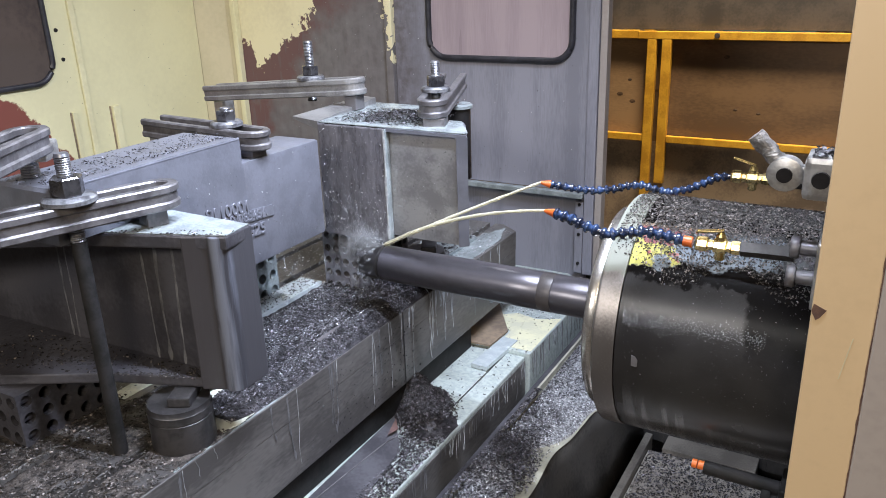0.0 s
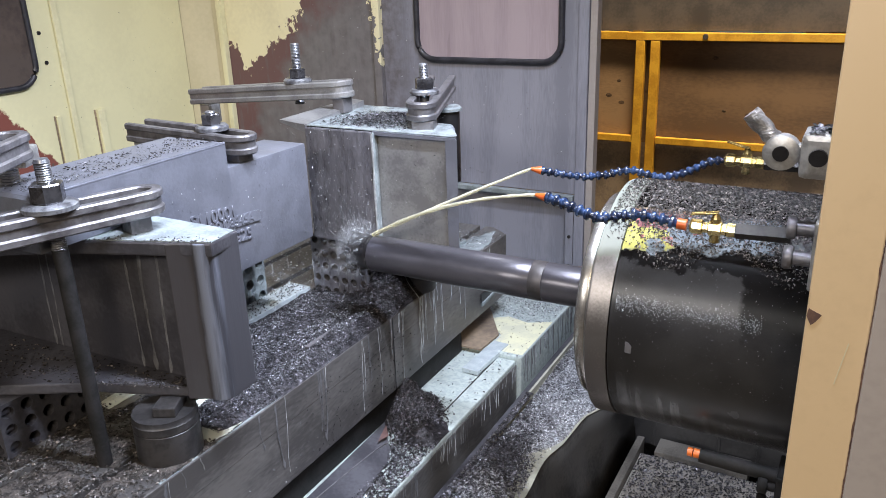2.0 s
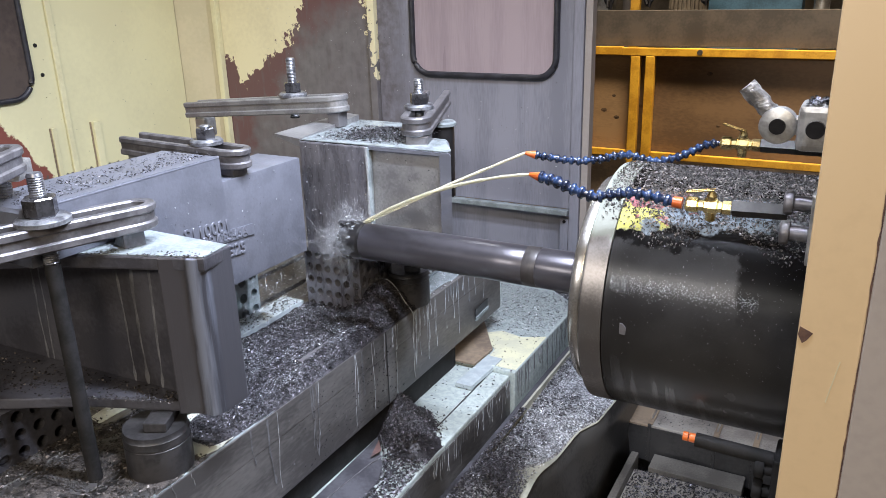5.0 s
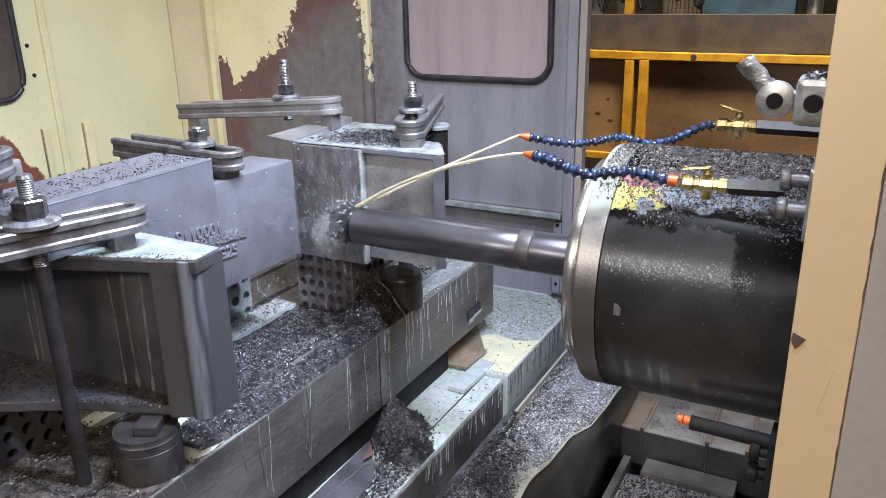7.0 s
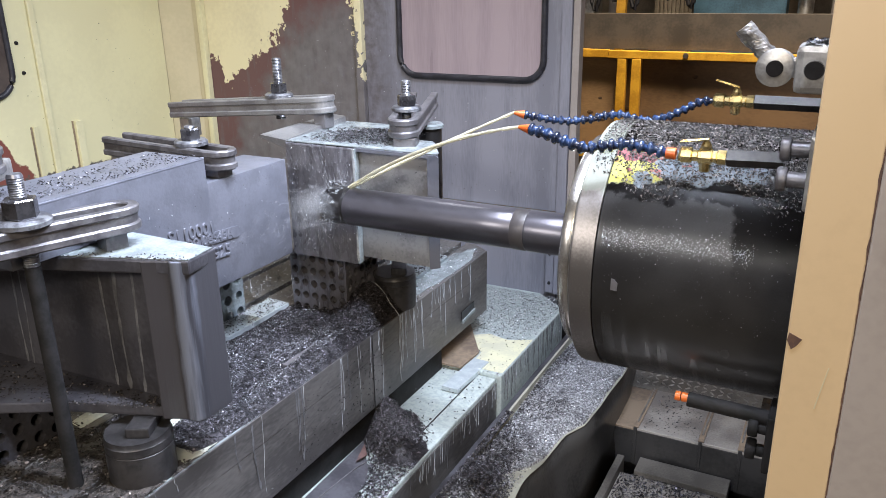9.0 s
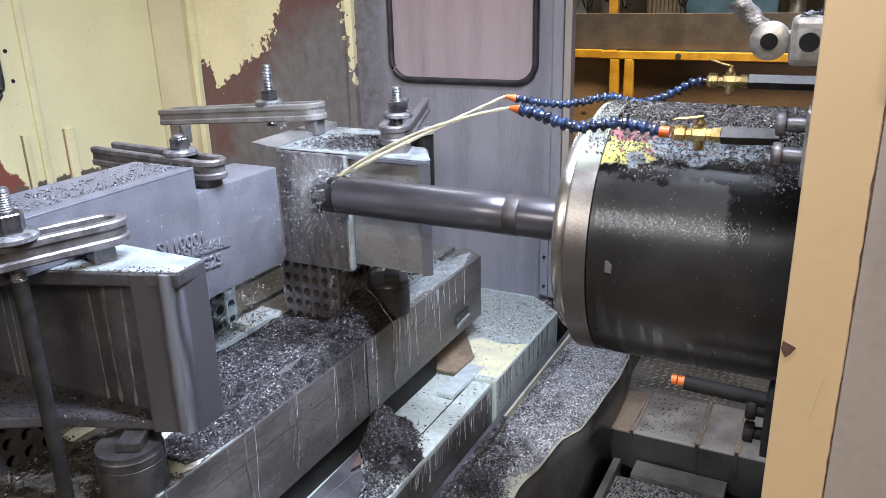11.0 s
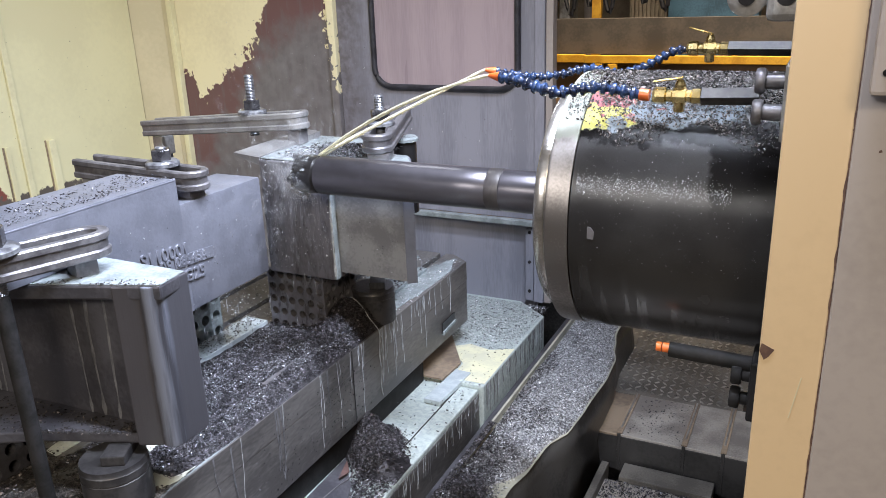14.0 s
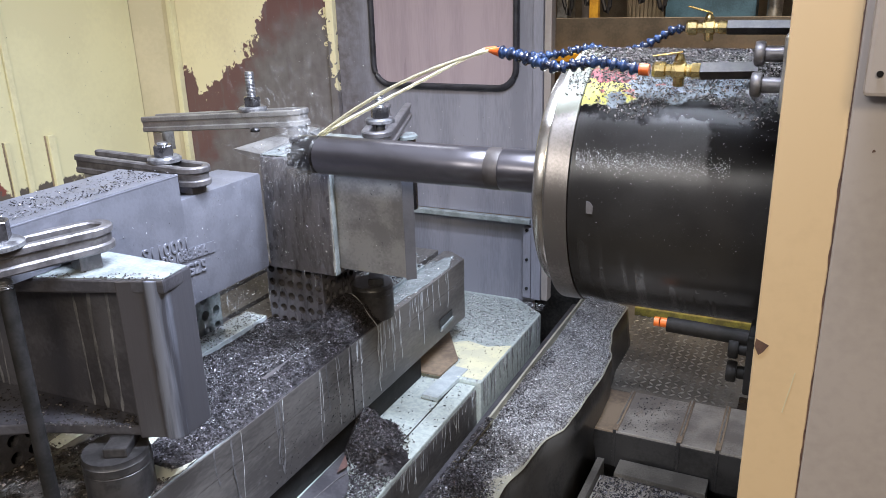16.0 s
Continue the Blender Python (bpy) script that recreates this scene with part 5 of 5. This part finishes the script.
for i, x in enumerate((-2.3, -2.2, -1.75, -1.35, -0.8)):
    pts = smooth_path([(x, 8.2, 7.99), (x + 0.06, 8.2, 2.2), (x + 0.22, 8.2, 1.75 + 0.04 * i), (x + 0.38, 8.2, 2.1), (x + 0.40, 8.2, 7.99)], 8)
    tagged(obj("cable", sweep(pts, 0.022, 8), M_RUBBER, None, "", True), "black cable hanging in a loop in the hall", "cable", "hanging cables")


# ---- chips and coolant ----
def heap(x, y):
    """Height of the chip bed over the table top."""
    h = 0.020 + 0.010 * noise.noise((x * 9, y * 9, 1)) + 0.006 * noise.noise((x * 30, y * 30, 2))
    h += 0.080 * math.exp(-((x + 0.068) / 0.062) ** 2 - ((y - 1.685) / 0.075) ** 2)
    h += 0.016 * math.exp(-((x + 0.035) / 0.03) ** 2) * math.exp(-((y - 1.45) / 0.12) ** 2)
    h -= 0.013 * math.exp(-((x + 0.086) / 0.011) ** 2) * (1.32 < y < 1.56)
    h *= min(1, max(0, -x / 0.03)) ** 0.6 * min(1, max(0.0, (y - 0.93) / 0.25)) * min(1, max(0, (1.80 - y) / 0.05))
    if y < 1.22:
        h *= min(1, max(0, (x + 0.150 + 0.25 * max(0, y - 1.08)) / 0.03))
    return max(0.0, h) - 0.003


def bed(name, x0, x1, y0, y1, nx, ny, zf, mat, label, skip=None):
    bm = bmesh.new()
    g = [[bm.verts.new((x0 + (x1 - x0) * i / nx, y0 + (y1 - y0) * j / ny, zf(x0 + (x1 - x0) * i / nx, y0 + (y1 - y0) * j / ny))) for i in range(nx + 1)] for j in range(ny + 1)]
    for j in range(ny):
        for i in range(nx):
            bm.faces.new((g[j][i], g[j][i + 1], g[j + 1][i + 1], g[j + 1][i]))
    return tagged(obj(name, bm, mat, None, "", True), label, "chips", "", "stuff")


bed("chip_heap", -0.296, -0.001, 0.93, 1.83, 50, 130, lambda x, y: 1.0 + heap(x, y), M_CHIPBED, "heap of dark steel chips on the machine table")


def on_table(r):
    x, y = r.uniform(-0.294, -0.004), r.uniform(0.93, 1.82)
    h = heap(x, y)
    if h < 0.001 and r.random() > 0.10:
        return None
    if x > -0.085 and y < 1.045 + 0.04 * noise.noise((x * 40, y * 40, 3)) and r.random() < 0.75:
        return None
    if math.exp(-((x + 0.068) / 0.10) ** 2 - ((y - 1.68) / 0.085) ** 2) > 0.3 + 0.3 * noise.noise((x * 22, y * 22, 7)) and r.random() < 0.85:
        return None
    return (x, y, 1.0 + max(0, h)), (r.uniform(-.7, .7), r.uniform(-.7, .7), 1)


chips("table_chips", 58000, on_table, 0.0019, seed=21, label="loose glittering steel chips on the table")


def wet_table(r):
    got = on_table(r)
    if got is None or got[0][0] > -0.03 or got[0][1] < 1.12 or noise.noise((got[0][0] * 14, got[0][1] * 8, 11)) < -0.1:
        return None
    return got


chips("wet_table_chips", 16000, wet_table, 0.0017, M_CHIPL, seed=61, label="pale wet steel chips on the chip heap")
run_line = [(-0.062 + 0.062 * k / 12, 1.698 + 0.034 * k / 12, 1.0045 + max(0.0, heap(-0.062 + 0.062 * k / 12, 1.698 + 0.034 * k / 12))) for k in range(13)]
run_line += [(0.0022, 1.733 + 0.004 * math.sin(k * 1.1), 0.998 - 0.017 * k) for k in range(13)]
tagged(obj("coolant_run", sweep(run_line, 0.0013, 7), M_STREAK, None, "", True), "milky coolant running over the chip mound and down the table side", "coolant", "", "stuff")


def crest(r):
    x, y = r.gauss(-0.085, 0.062), r.gauss(1.675, 0.055)
    if not (-0.29 < x < -0.004 and y < 1.79):
        return None
    return (x, y, 1.0015 + max(0, heap(x, y))), (r.uniform(-.5, .5), r.uniform(-.5, .5), 1)


chips("crest_chips", 11000, crest, 0.0024, M_CHIPD, seed=52, label="dark wet chips heaped beside the jack")


def sparse(x0, x1, y0, y1, z):
    return lambda r: ((r.uniform(x0, x1), r.uniform(y0, y1), z), (r.uniform(-.4, .4), r.uniform(-.4, .4), 1))


for a, c in zip(xs[0::2], xs[1::2]):
    bed("near_chip_bed", c + 0.003, a - 0.003, 0.30, 0.94, 24, 80, lambda x, y: 1.0 + 0.0015 + 0.006 * noise.noise((x * 16, y * 16, 6)) + 0.002 * noise.noise((x * 70, y * 70, 2)), M_CHIPBROWN, "thin bed of brown steel chips on the near table")
chips("near_table_chips", 15000, sparse(-0.72, -0.003, 0.33, 0.95, 1.003), 0.0022, M_CHIPH, seed=22, label="loose steel chips on the near table")
chips("end_table_chips", 5200, sparse(-0.45, -0.003, 1.83, 2.33, 1.0015), 0.0017, M_CHIPL, seed=23, label="scattered steel chips on the table end")
chips("back_table_chips", 6500, sparse(-0.73, -0.31, 0.95, 2.3, 1.0), 0.0022, M_CHIPL, seed=24, label="loose steel chips on the table")
chips("bar_chips", 800, sparse(-0.370, -0.299, 1.2, 1.62, 1.0262), 0.0019, seed=25, label="steel chips on the parallel bar")


def beam_top(r):
    y = r.uniform(0.79, 1.23)
    x = max(-0.325, -0.185 - abs(r.gauss(0, 0.06)))
    return (x, y, 1.536 + 0.012 * r.random() * math.exp(-((x + 0.24) / 0.04) ** 2)), (r.uniform(-.6, .6), r.uniform(-.6, .6), 1)


chips("beam_chips", 1000, beam_top, 0.0017, seed=26, label="steel chips lying along the top of the beam")


def arm_top(r):
    x, y = r.gauss(-0.08, 0.07), r.gauss(1.74, 0.06)
    if not (-0.245 < x < 0.05 and 1.64 < y < 1.85):
        return None
    return (x, y, 1.4965 + 0.020 * r.random() * math.exp(-((x + 0.06) / 0.06) ** 2 - ((y - 1.75) / 0.06) ** 2)), (r.uniform(-.6, .6), r.uniform(-.6, .6), 1)


chips("arm_chips", 3800, arm_top, 0.0023, seed=27, label="steel chips heaped on top of the far arm")
chips("flange_chips", 120, lambda r: (lambda x: ((x, 0.935 + (x - 0.03) * 0.358 + r.random() ** 3 * 0.035, 1.4332), (0.3, -0.3, 1)))(r.choice((-0.19, -0.12, -0.03, 0.02)) + r.gauss(0, 0.018)), 0.0018, seed=28, label="steel chips along the flange edge")
chips("pocket_chips", 900, lambda r: (lambda x, k: ((x, 0.935 + (x - 0.06) * 0.358 + k * (0.008 + (0.06 - x) * 0.30), 1.1395), (r.uniform(-.4, .4), r.uniform(-.4, .4), 1)))(r.uniform(-0.55, -0.03), r.random()), 0.0022, M_CHIPH, seed=29, label="steel chips lying in the pocket")


def in_tray(r):
    y = r.uniform(1.06, 3.08)
    x = r.uniform(0.25, wave(y) - 0.006)
    k = (x - 0.25) / 0.2
    if x > wave(y) - 0.080 * math.exp(-((y - 1.63) / 0.12) ** 2) - 0.006 and r.random() > 0.2:
        return None
    return (x, y, tray_z(x, y) + 0.006 + 0.005 * noise.noise((x * 40, y * 40, 5)) + 0.022 * math.exp(-((x - 0.30) / 0.06) ** 2 - ((y - 1.58) / 0.09) ** 2) + 0.002 * r.random()), (r.uniform(-.5, .5), r.uniform(-.5, .5), 1)


def dark_tray(r):
    got = in_tray(r)
    if got is None:
        return None
    (x, y, z), n = got
    if 0.8 * noise.noise((x * 9, y * 5, 4)) + 1.1 * (1.85 - y) - 8.5 * (x - 0.305) + 1.2 * max(0, y - 2.75) < 0.05 - 0.5 * r.random():
        return None
    return (x, y, z + 0.001), n


def tray_mound(r):
    x, y = r.gauss(0.300, 0.035), r.gauss(1.60, 0.06)
    if not 0.252 < x < wave(y) - 0.012:
        return None
    return (x, y, tray_z(x, y) + 0.008 + 0.040 * r.random() * math.exp(-((x - 0.300) / 0.04) ** 2 - ((y - 1.62) / 0.07) ** 2)), (r.uniform(-.6, .6), r.uniform(-.6, .6), 1)


chips("tray_chips", 24000, in_tray, 0.0020, M_CHIPL, seed=30, label="steel chips covering the coolant tray")
chips("dark_tray_chips", 34000, dark_tray, 0.0023, seed=50, label="darker wet steel chips in the coolant tray")
chips("upstand_chips", 4200, lambda r: (lambda y: ((r.uniform(0.236, 0.256), y, 0.633 + 0.004 * r.random()), (r.uniform(-.2, .8), r.uniform(-.5, .5), 1)))(1.06 + 0.90 * r.random() ** 0.9), 0.0023, seed=62, label="dark chips heaped along the tray upstand")
chips("tray_mound_chips", 11000, tray_mound, 0.0023, M_CHIPD, seed=51, label="mound of dark chips at the tray end")
def tray_bed(x, y):
    return tray_z(x, y) + 0.005 + 0.004 * noise.noise((x * 40, y * 40, 5)) + 0.022 * math.exp(-((x - 0.30) / 0.06) ** 2 - ((y - 1.58) / 0.09) ** 2)


bm = bmesh.new()
g = []
for jy in range(201):
    y = 1.06 + 2.02 * jy / 200
    x1 = wave(y) - 0.003 - 0.006 * abs(noise.noise((y * 9, 0, 3))) - 0.080 * math.exp(-((y - 1.63) / 0.12) ** 2)
    g.append([bm.verts.new((0.249 + (x1 - 0.249) * i / 30, y, tray_bed(0.249 + (x1 - 0.249) * i / 30, y) - (0.006 if i == 30 else 0))) for i in range(31)])
for A, B in zip(g, g[1:]):
    for i in range(30):
        bm.faces.new((A[i], A[i + 1], B[i + 1], B[i]))
tagged(obj("tray_chip_bed", bm, M_TRAYBED, None, "", True), "wet bed of fine steel chips in the tray", "chips", "", "stuff")


def dark_pile(x, y):
    """Height of the pile that leans on the guide way and runs out over the ledge."""
    h = 0.094 * math.exp(-((x - 0.003) / 0.046) ** 2 - ((y - 1.645) / 0.056) ** 2)
    u, w = (x - 0.085) * 0.8 - (y - 1.575) * 0.6, (x - 0.085) * 0.6 + (y - 1.575) * 0.8
    h += 0.034 * math.exp(-(u / 0.055) ** 2 - (w / 0.045) ** 2)
    return h * (1 + 0.35 * noise.noise((x * 34, y * 34, 3)) + 0.15 * noise.noise((x * 90, y * 90, 8)))


def on_pile(r):
    x, y = r.gauss(0.038, 0.032), r.gauss(1.612, 0.040)
    if not (-0.015 < x < 0.150 and 1.46 < y < 1.82):
        return None
    return (x, y, 0.689 + dark_pile(x, y)), (r.uniform(-.3, .8), r.uniform(-.7, .4), 0.8)


bed("chip_pile", -0.0215, 0.161, 1.38, 1.83, 36, 70, lambda x, y: 0.6855 + dark_pile(x, y), M_CHIPD, "pile of dark steel chips fallen on the saddle")
chips("pile_chips", 9000, on_pile, 0.0027, M_CHIPD, seed=31, label="steel chips fallen on the saddle")
chips("near_saddle_chips", 6840, sparse(0.045, 0.160, 0.9, 1.55, 0.689), 0.0028, seed=32, label="steel chips on the near saddle ledge")
chips("ledge_chips", 420, sparse(-0.1, 0.175, 1.75, 2.7, 0.701), 0.0026, seed=33, label="small chips on the wet saddle ledge")
chips("far_ledge_chips", 8000, lambda r: ((r.uniform(-0.25, 0.172), 2.30 + 0.42 * r.random() ** 0.8, 0.7015), (0, 0, 1)), 0.0018, M_CHIPL, seed=34, label="fine chips on the wet saddle ledge")
chips("conveyor_chips", 18000, sparse(0.52, 1.09, 1.5, 2.30, 0.290), 0.0028, seed=35, label="steel chips in the conveyor tray")
chips("cover_chips", 1500, lambda r: ((r.uniform(0.56, 1.15), r.uniform(2.42, 2.69), 0.409 if r.random() < .3 else 0.407), (0, 0, 1)) if r.random() < 0.6 else ((r.uniform(0.4, 1.0), r.uniform(2.72, 3.3), 0.4005), (0, 0, 1)), 0.0022, seed=36, label="fine chips on the way cover")
chips("parallel_bar_chips", 260, sparse(-0.158, -0.087, 1.955, 2.195, 1.0125), 0.003, seed=38, label="fine chips on the parallel bar")


def side_place(r):
    y = r.choice((1.30, 1.45, 1.56, 1.58)) + r.gauss(0, 0.05)
    return (0.0008, y, r.uniform(0.79, 0.97)), (1, r.uniform(-.5, .5), r.uniform(-.5, .5))


chips("side_chips", 480, side_place, 0.0017, M_CHIPD, seed=41, label="steel chips stuck to the side of the table")
chips("arm_side_chips", 260, lambda r: ((r.uniform(-0.25, -0.045), 1.6115, r.uniform(1.2, 1.49)), (r.uniform(-.5, .5), -1, r.uniform(-.5, .5))), 0.0016, M_CHIPL, seed=42, label="wet fine chips stuck to the milled side")
chips("plate_side_chips", 90, lambda r: ((r.uniform(-0.03, 0.16), 1.6275, r.uniform(1.21, 1.48)), (r.uniform(-.5, .5), -1, r.uniform(-.5, .5))), 0.0014, M_CHIPL, seed=43, label="fine chips stuck to the recess")
chips("lug_specks", 200, lambda r: ((-0.1645, r.uniform(1.03, 1.5), r.uniform(1.24, 1.47)), (1, r.uniform(-.3, .3), r.uniform(-.3, .3))), 0.0011, M_CHIPL, seed=44, label="tiny wet chips on the lettered face")
chips("wall_specks", 500, lambda r: ((r.uniform(-1.3, 0.08), YW - 0.001, 1.1 + 0.7 * r.random() ** 1.5), (r.uniform(-.3, .3), -1, r.uniform(-.3, .3))), 0.0016, M_CHIPL, seed=45, label="tiny splashed chips on the enclosure wall")
chips("rail_specks", 70, lambda r: ((XW + 0.001, r.uniform(1.3, 2.7), r.uniform(1.2, 1.8)), (1, 0, 0)), 0.0016, seed=46, label="tiny dark specks on the cream side wall")


def head_top(r):
    x = r.uniform(0.64, 1.15)
    a = r.gauss(-0.02, 0.39)
    if a < -0.84 + 0.10 * math.sin(x * 31) or a > 0.9:
        return None
    if x < 0.70 and r.random() > 0.35:
        return None
    return (x, R * math.sin(a), R * math.cos(a) + 0.004 * r.random()), (r.uniform(-.5, .5), math.sin(a), math.cos(a))


chips("chip_cover", 56000, head_top, 0.0016, M_CHIPH, parent=head, seed=37, label="dark steel chips lying on the spindle head")
# pale chips laid along the barrel to draw its broken highlight
chips("head_highlight_chips", 1500, lambda r: (lambda x, a: ((x, -R * math.cos(a), R * math.sin(a)), (0, -math.cos(a), math.sin(a))))(0.685 + 0.25 * r.random() ** 1.3, r.gauss(0.36, 0.035)), 0.00055, M_CHIPL, parent=head, seed=53, label="band of fine pale chips standing for the highlight on the spindle head")
chips("head_sparkle", 380, lambda r: (lambda x, a: ((x, -R * math.cos(a), R * math.sin(a)), (0, -math.cos(a), math.sin(a))))(r.uniform(0.69, 1.0), r.uniform(-0.2, 0.72)), 0.0009, parent=head, seed=39, label="tiny chips stuck to the oily spindle head")
chips("housing_chip_cover", 220, lambda r: (hx(r.uniform(0.970, 1.09), r.uniform(1.285, 1.355), 1.5845), (0, 0, 1)), 0.004, parent=head, seed=40, label="chips on the swivel housing")


def streaks(name, items, label, mat=None):
    """Thin runs of milky coolant: (top point, length, width, axis normal to the face)."""
    vs, fs = [], []
    rg = random.Random(9)
    for (x, y, z), ln, w, ax in items:
        n = 14
        off, drift = 0.0, rg.uniform(-0.0006, 0.0006)
        for i in range(n + 1):
            drift = 0.7 * drift + rg.uniform(-0.0011, 0.0011)
            off += drift
            ww = w * (1 - 0.55 * i / n) * rg.uniform(0.45, 1.35) + (w * 0.9 if i == n - 1 else 0)
            zz = z - ln * i / n
            for s, d in ((-1, 0.0002), (0, 0.0012), (1, 0.0002)):
                if ax == "x":
                    vs.append((x + d, y + off + s * ww, zz))
                else:
                    vs.append((x + off + s * ww, y - d, zz))
        b0 = len(vs) - 3 * (n + 1)
        for i in range(n):
            for s in (0, 1):
                fs.append((b0 + 3 * i + s, b0 + 3 * i + s + 1, b0 + 3 * i + s + 4, b0 + 3 * i + s + 3))
    me = bpy.data.meshes.new(name)
    me.from_pydata(vs, [], fs)
    me.materials.append(mat or M_STREAK)
    me.polygons.foreach_set("use_smooth", [True] * len(me.polygons))
    return tagged(new(name, me), label, "coolant", "", "stuff")


rs = random.Random(14)
it = [((0.0003, min(2.3, 1.60 + rs.choice((0.02, 0.14, 0.17, 0.24, 0.38, 0.44, 0.55)) + rs.gauss(0, 0.028)), 0.998), 0.03 + 0.185 * rs.random() ** 1.4, rs.uniform(0.0008, 0.0028), "x") for _ in range(40)]
it += [((0.0003, rs.uniform(0.75, 1.6), 0.998), rs.uniform(0.03, 0.2), rs.uniform(0.0004, 0.0008), "x") for _ in range(9)]
it += [((0.1803, rs.uniform(2.06, 2.62), 0.698), rs.uniform(0.02, 0.10), rs.uniform(0.0008, 0.002), "x") for _ in range(30)]
it += [((0.1663, rs.uniform(1.50, 2.03), 0.676), rs.uniform(0.02, 0.08), rs.uniform(0.0008, 0.002), "x") for _ in range(26)]
it += [((-0.037, 1.6055, 1.49), 0.29, 0.004, "y")]
itd = [((x, 0.9447 + x * 0.0423, 1.404), 0.268, w, "y") for x, w in ((-0.42, 0.004), (-0.395, 0.003), (-0.172, 0.0035), (-0.128, 0.005), (-0.082, 0.004))]
itd += [((0.0003, rs.uniform(0.5, 1.6), 0.998), rs.uniform(0.08, 0.2), rs.uniform(0.002, 0.005), "x") for _ in range(10)]
itd += [((0.1803, rs.uniform(2.05, 2.62), 0.694), rs.uniform(0.04, 0.15), rs.uniform(0.0012, 0.004), "x") for _ in range(34)]
itd += [((0.1663, rs.uniform(1.1, 2.03), 0.682), rs.uniform(0.03, 0.12), rs.uniform(0.0012, 0.004), "x") for _ in range(34)]
streaks("old_coolant_runs", itd, "dull dried runs of coolant down the sides", M_STREAKD)
streaks("coolant_runs", it, "thin milky runs of coolant down the sides")
rs = random.Random(15)
bm = bmesh.new()
for _ in range(240):
    if rs.random() < 0.6:
        p = (0.0005, rs.uniform(1.0, 2.3), rs.uniform(0.79, 0.99))
    else:
        p = (rs.uniform(-0.25, 0.16), rs.uniform(1.9, 2.6), 0.7015)
    bmesh.ops.create_icosphere(bm, subdivisions=1, radius=rs.uniform(0.0005, 0.0015), matrix=Matrix.Translation(p))
tagged(obj("coolant_droplets", bm, M_MIST, None, "", True), "small coolant droplets clinging to the iron", "coolant", "", "stuff")
bm = bmesh.new()
for _ in range(20):
    y = rs.uniform(1.24, 1.5) if rs.random() < 0.75 else rs.uniform(1.5, 1.6)
    x = -0.168 if y < 1.5 else rs.uniform(-0.2, -0.06)
    z = rs.uniform(1.08, 1.225)
    sweep([(x, y, z), (x, y, z - rs.uniform(0.01, 0.035))], [0.0007, 0.0004], 5, bm)
tagged(obj("falling_drops", bm, M_MIST), "coolant drops falling below the lug", "coolant", "", "stuff")


def motions():
    walk(head, [(t, pose(0, AY, AZ + h)) for t, h in RISE])
    walk(bar, [(0.1 * i, pose(0, 0, 0, 80 * i)) for i in range(161)])
    for k, s in enumerate(PUFFS):
        walk(s, [(0.1 * i, pose(0, 0, 0, (9 + 4 * (k % 3)) * i * (1 if k % 2 else -1))) for i in range(161)])
    for k, s in enumerate(SPRAYS):
        walk(s, [(0.1 * i, pose(0, 0, 0, (17 + 7 * k) * i)) for i in range(161)])


motions()
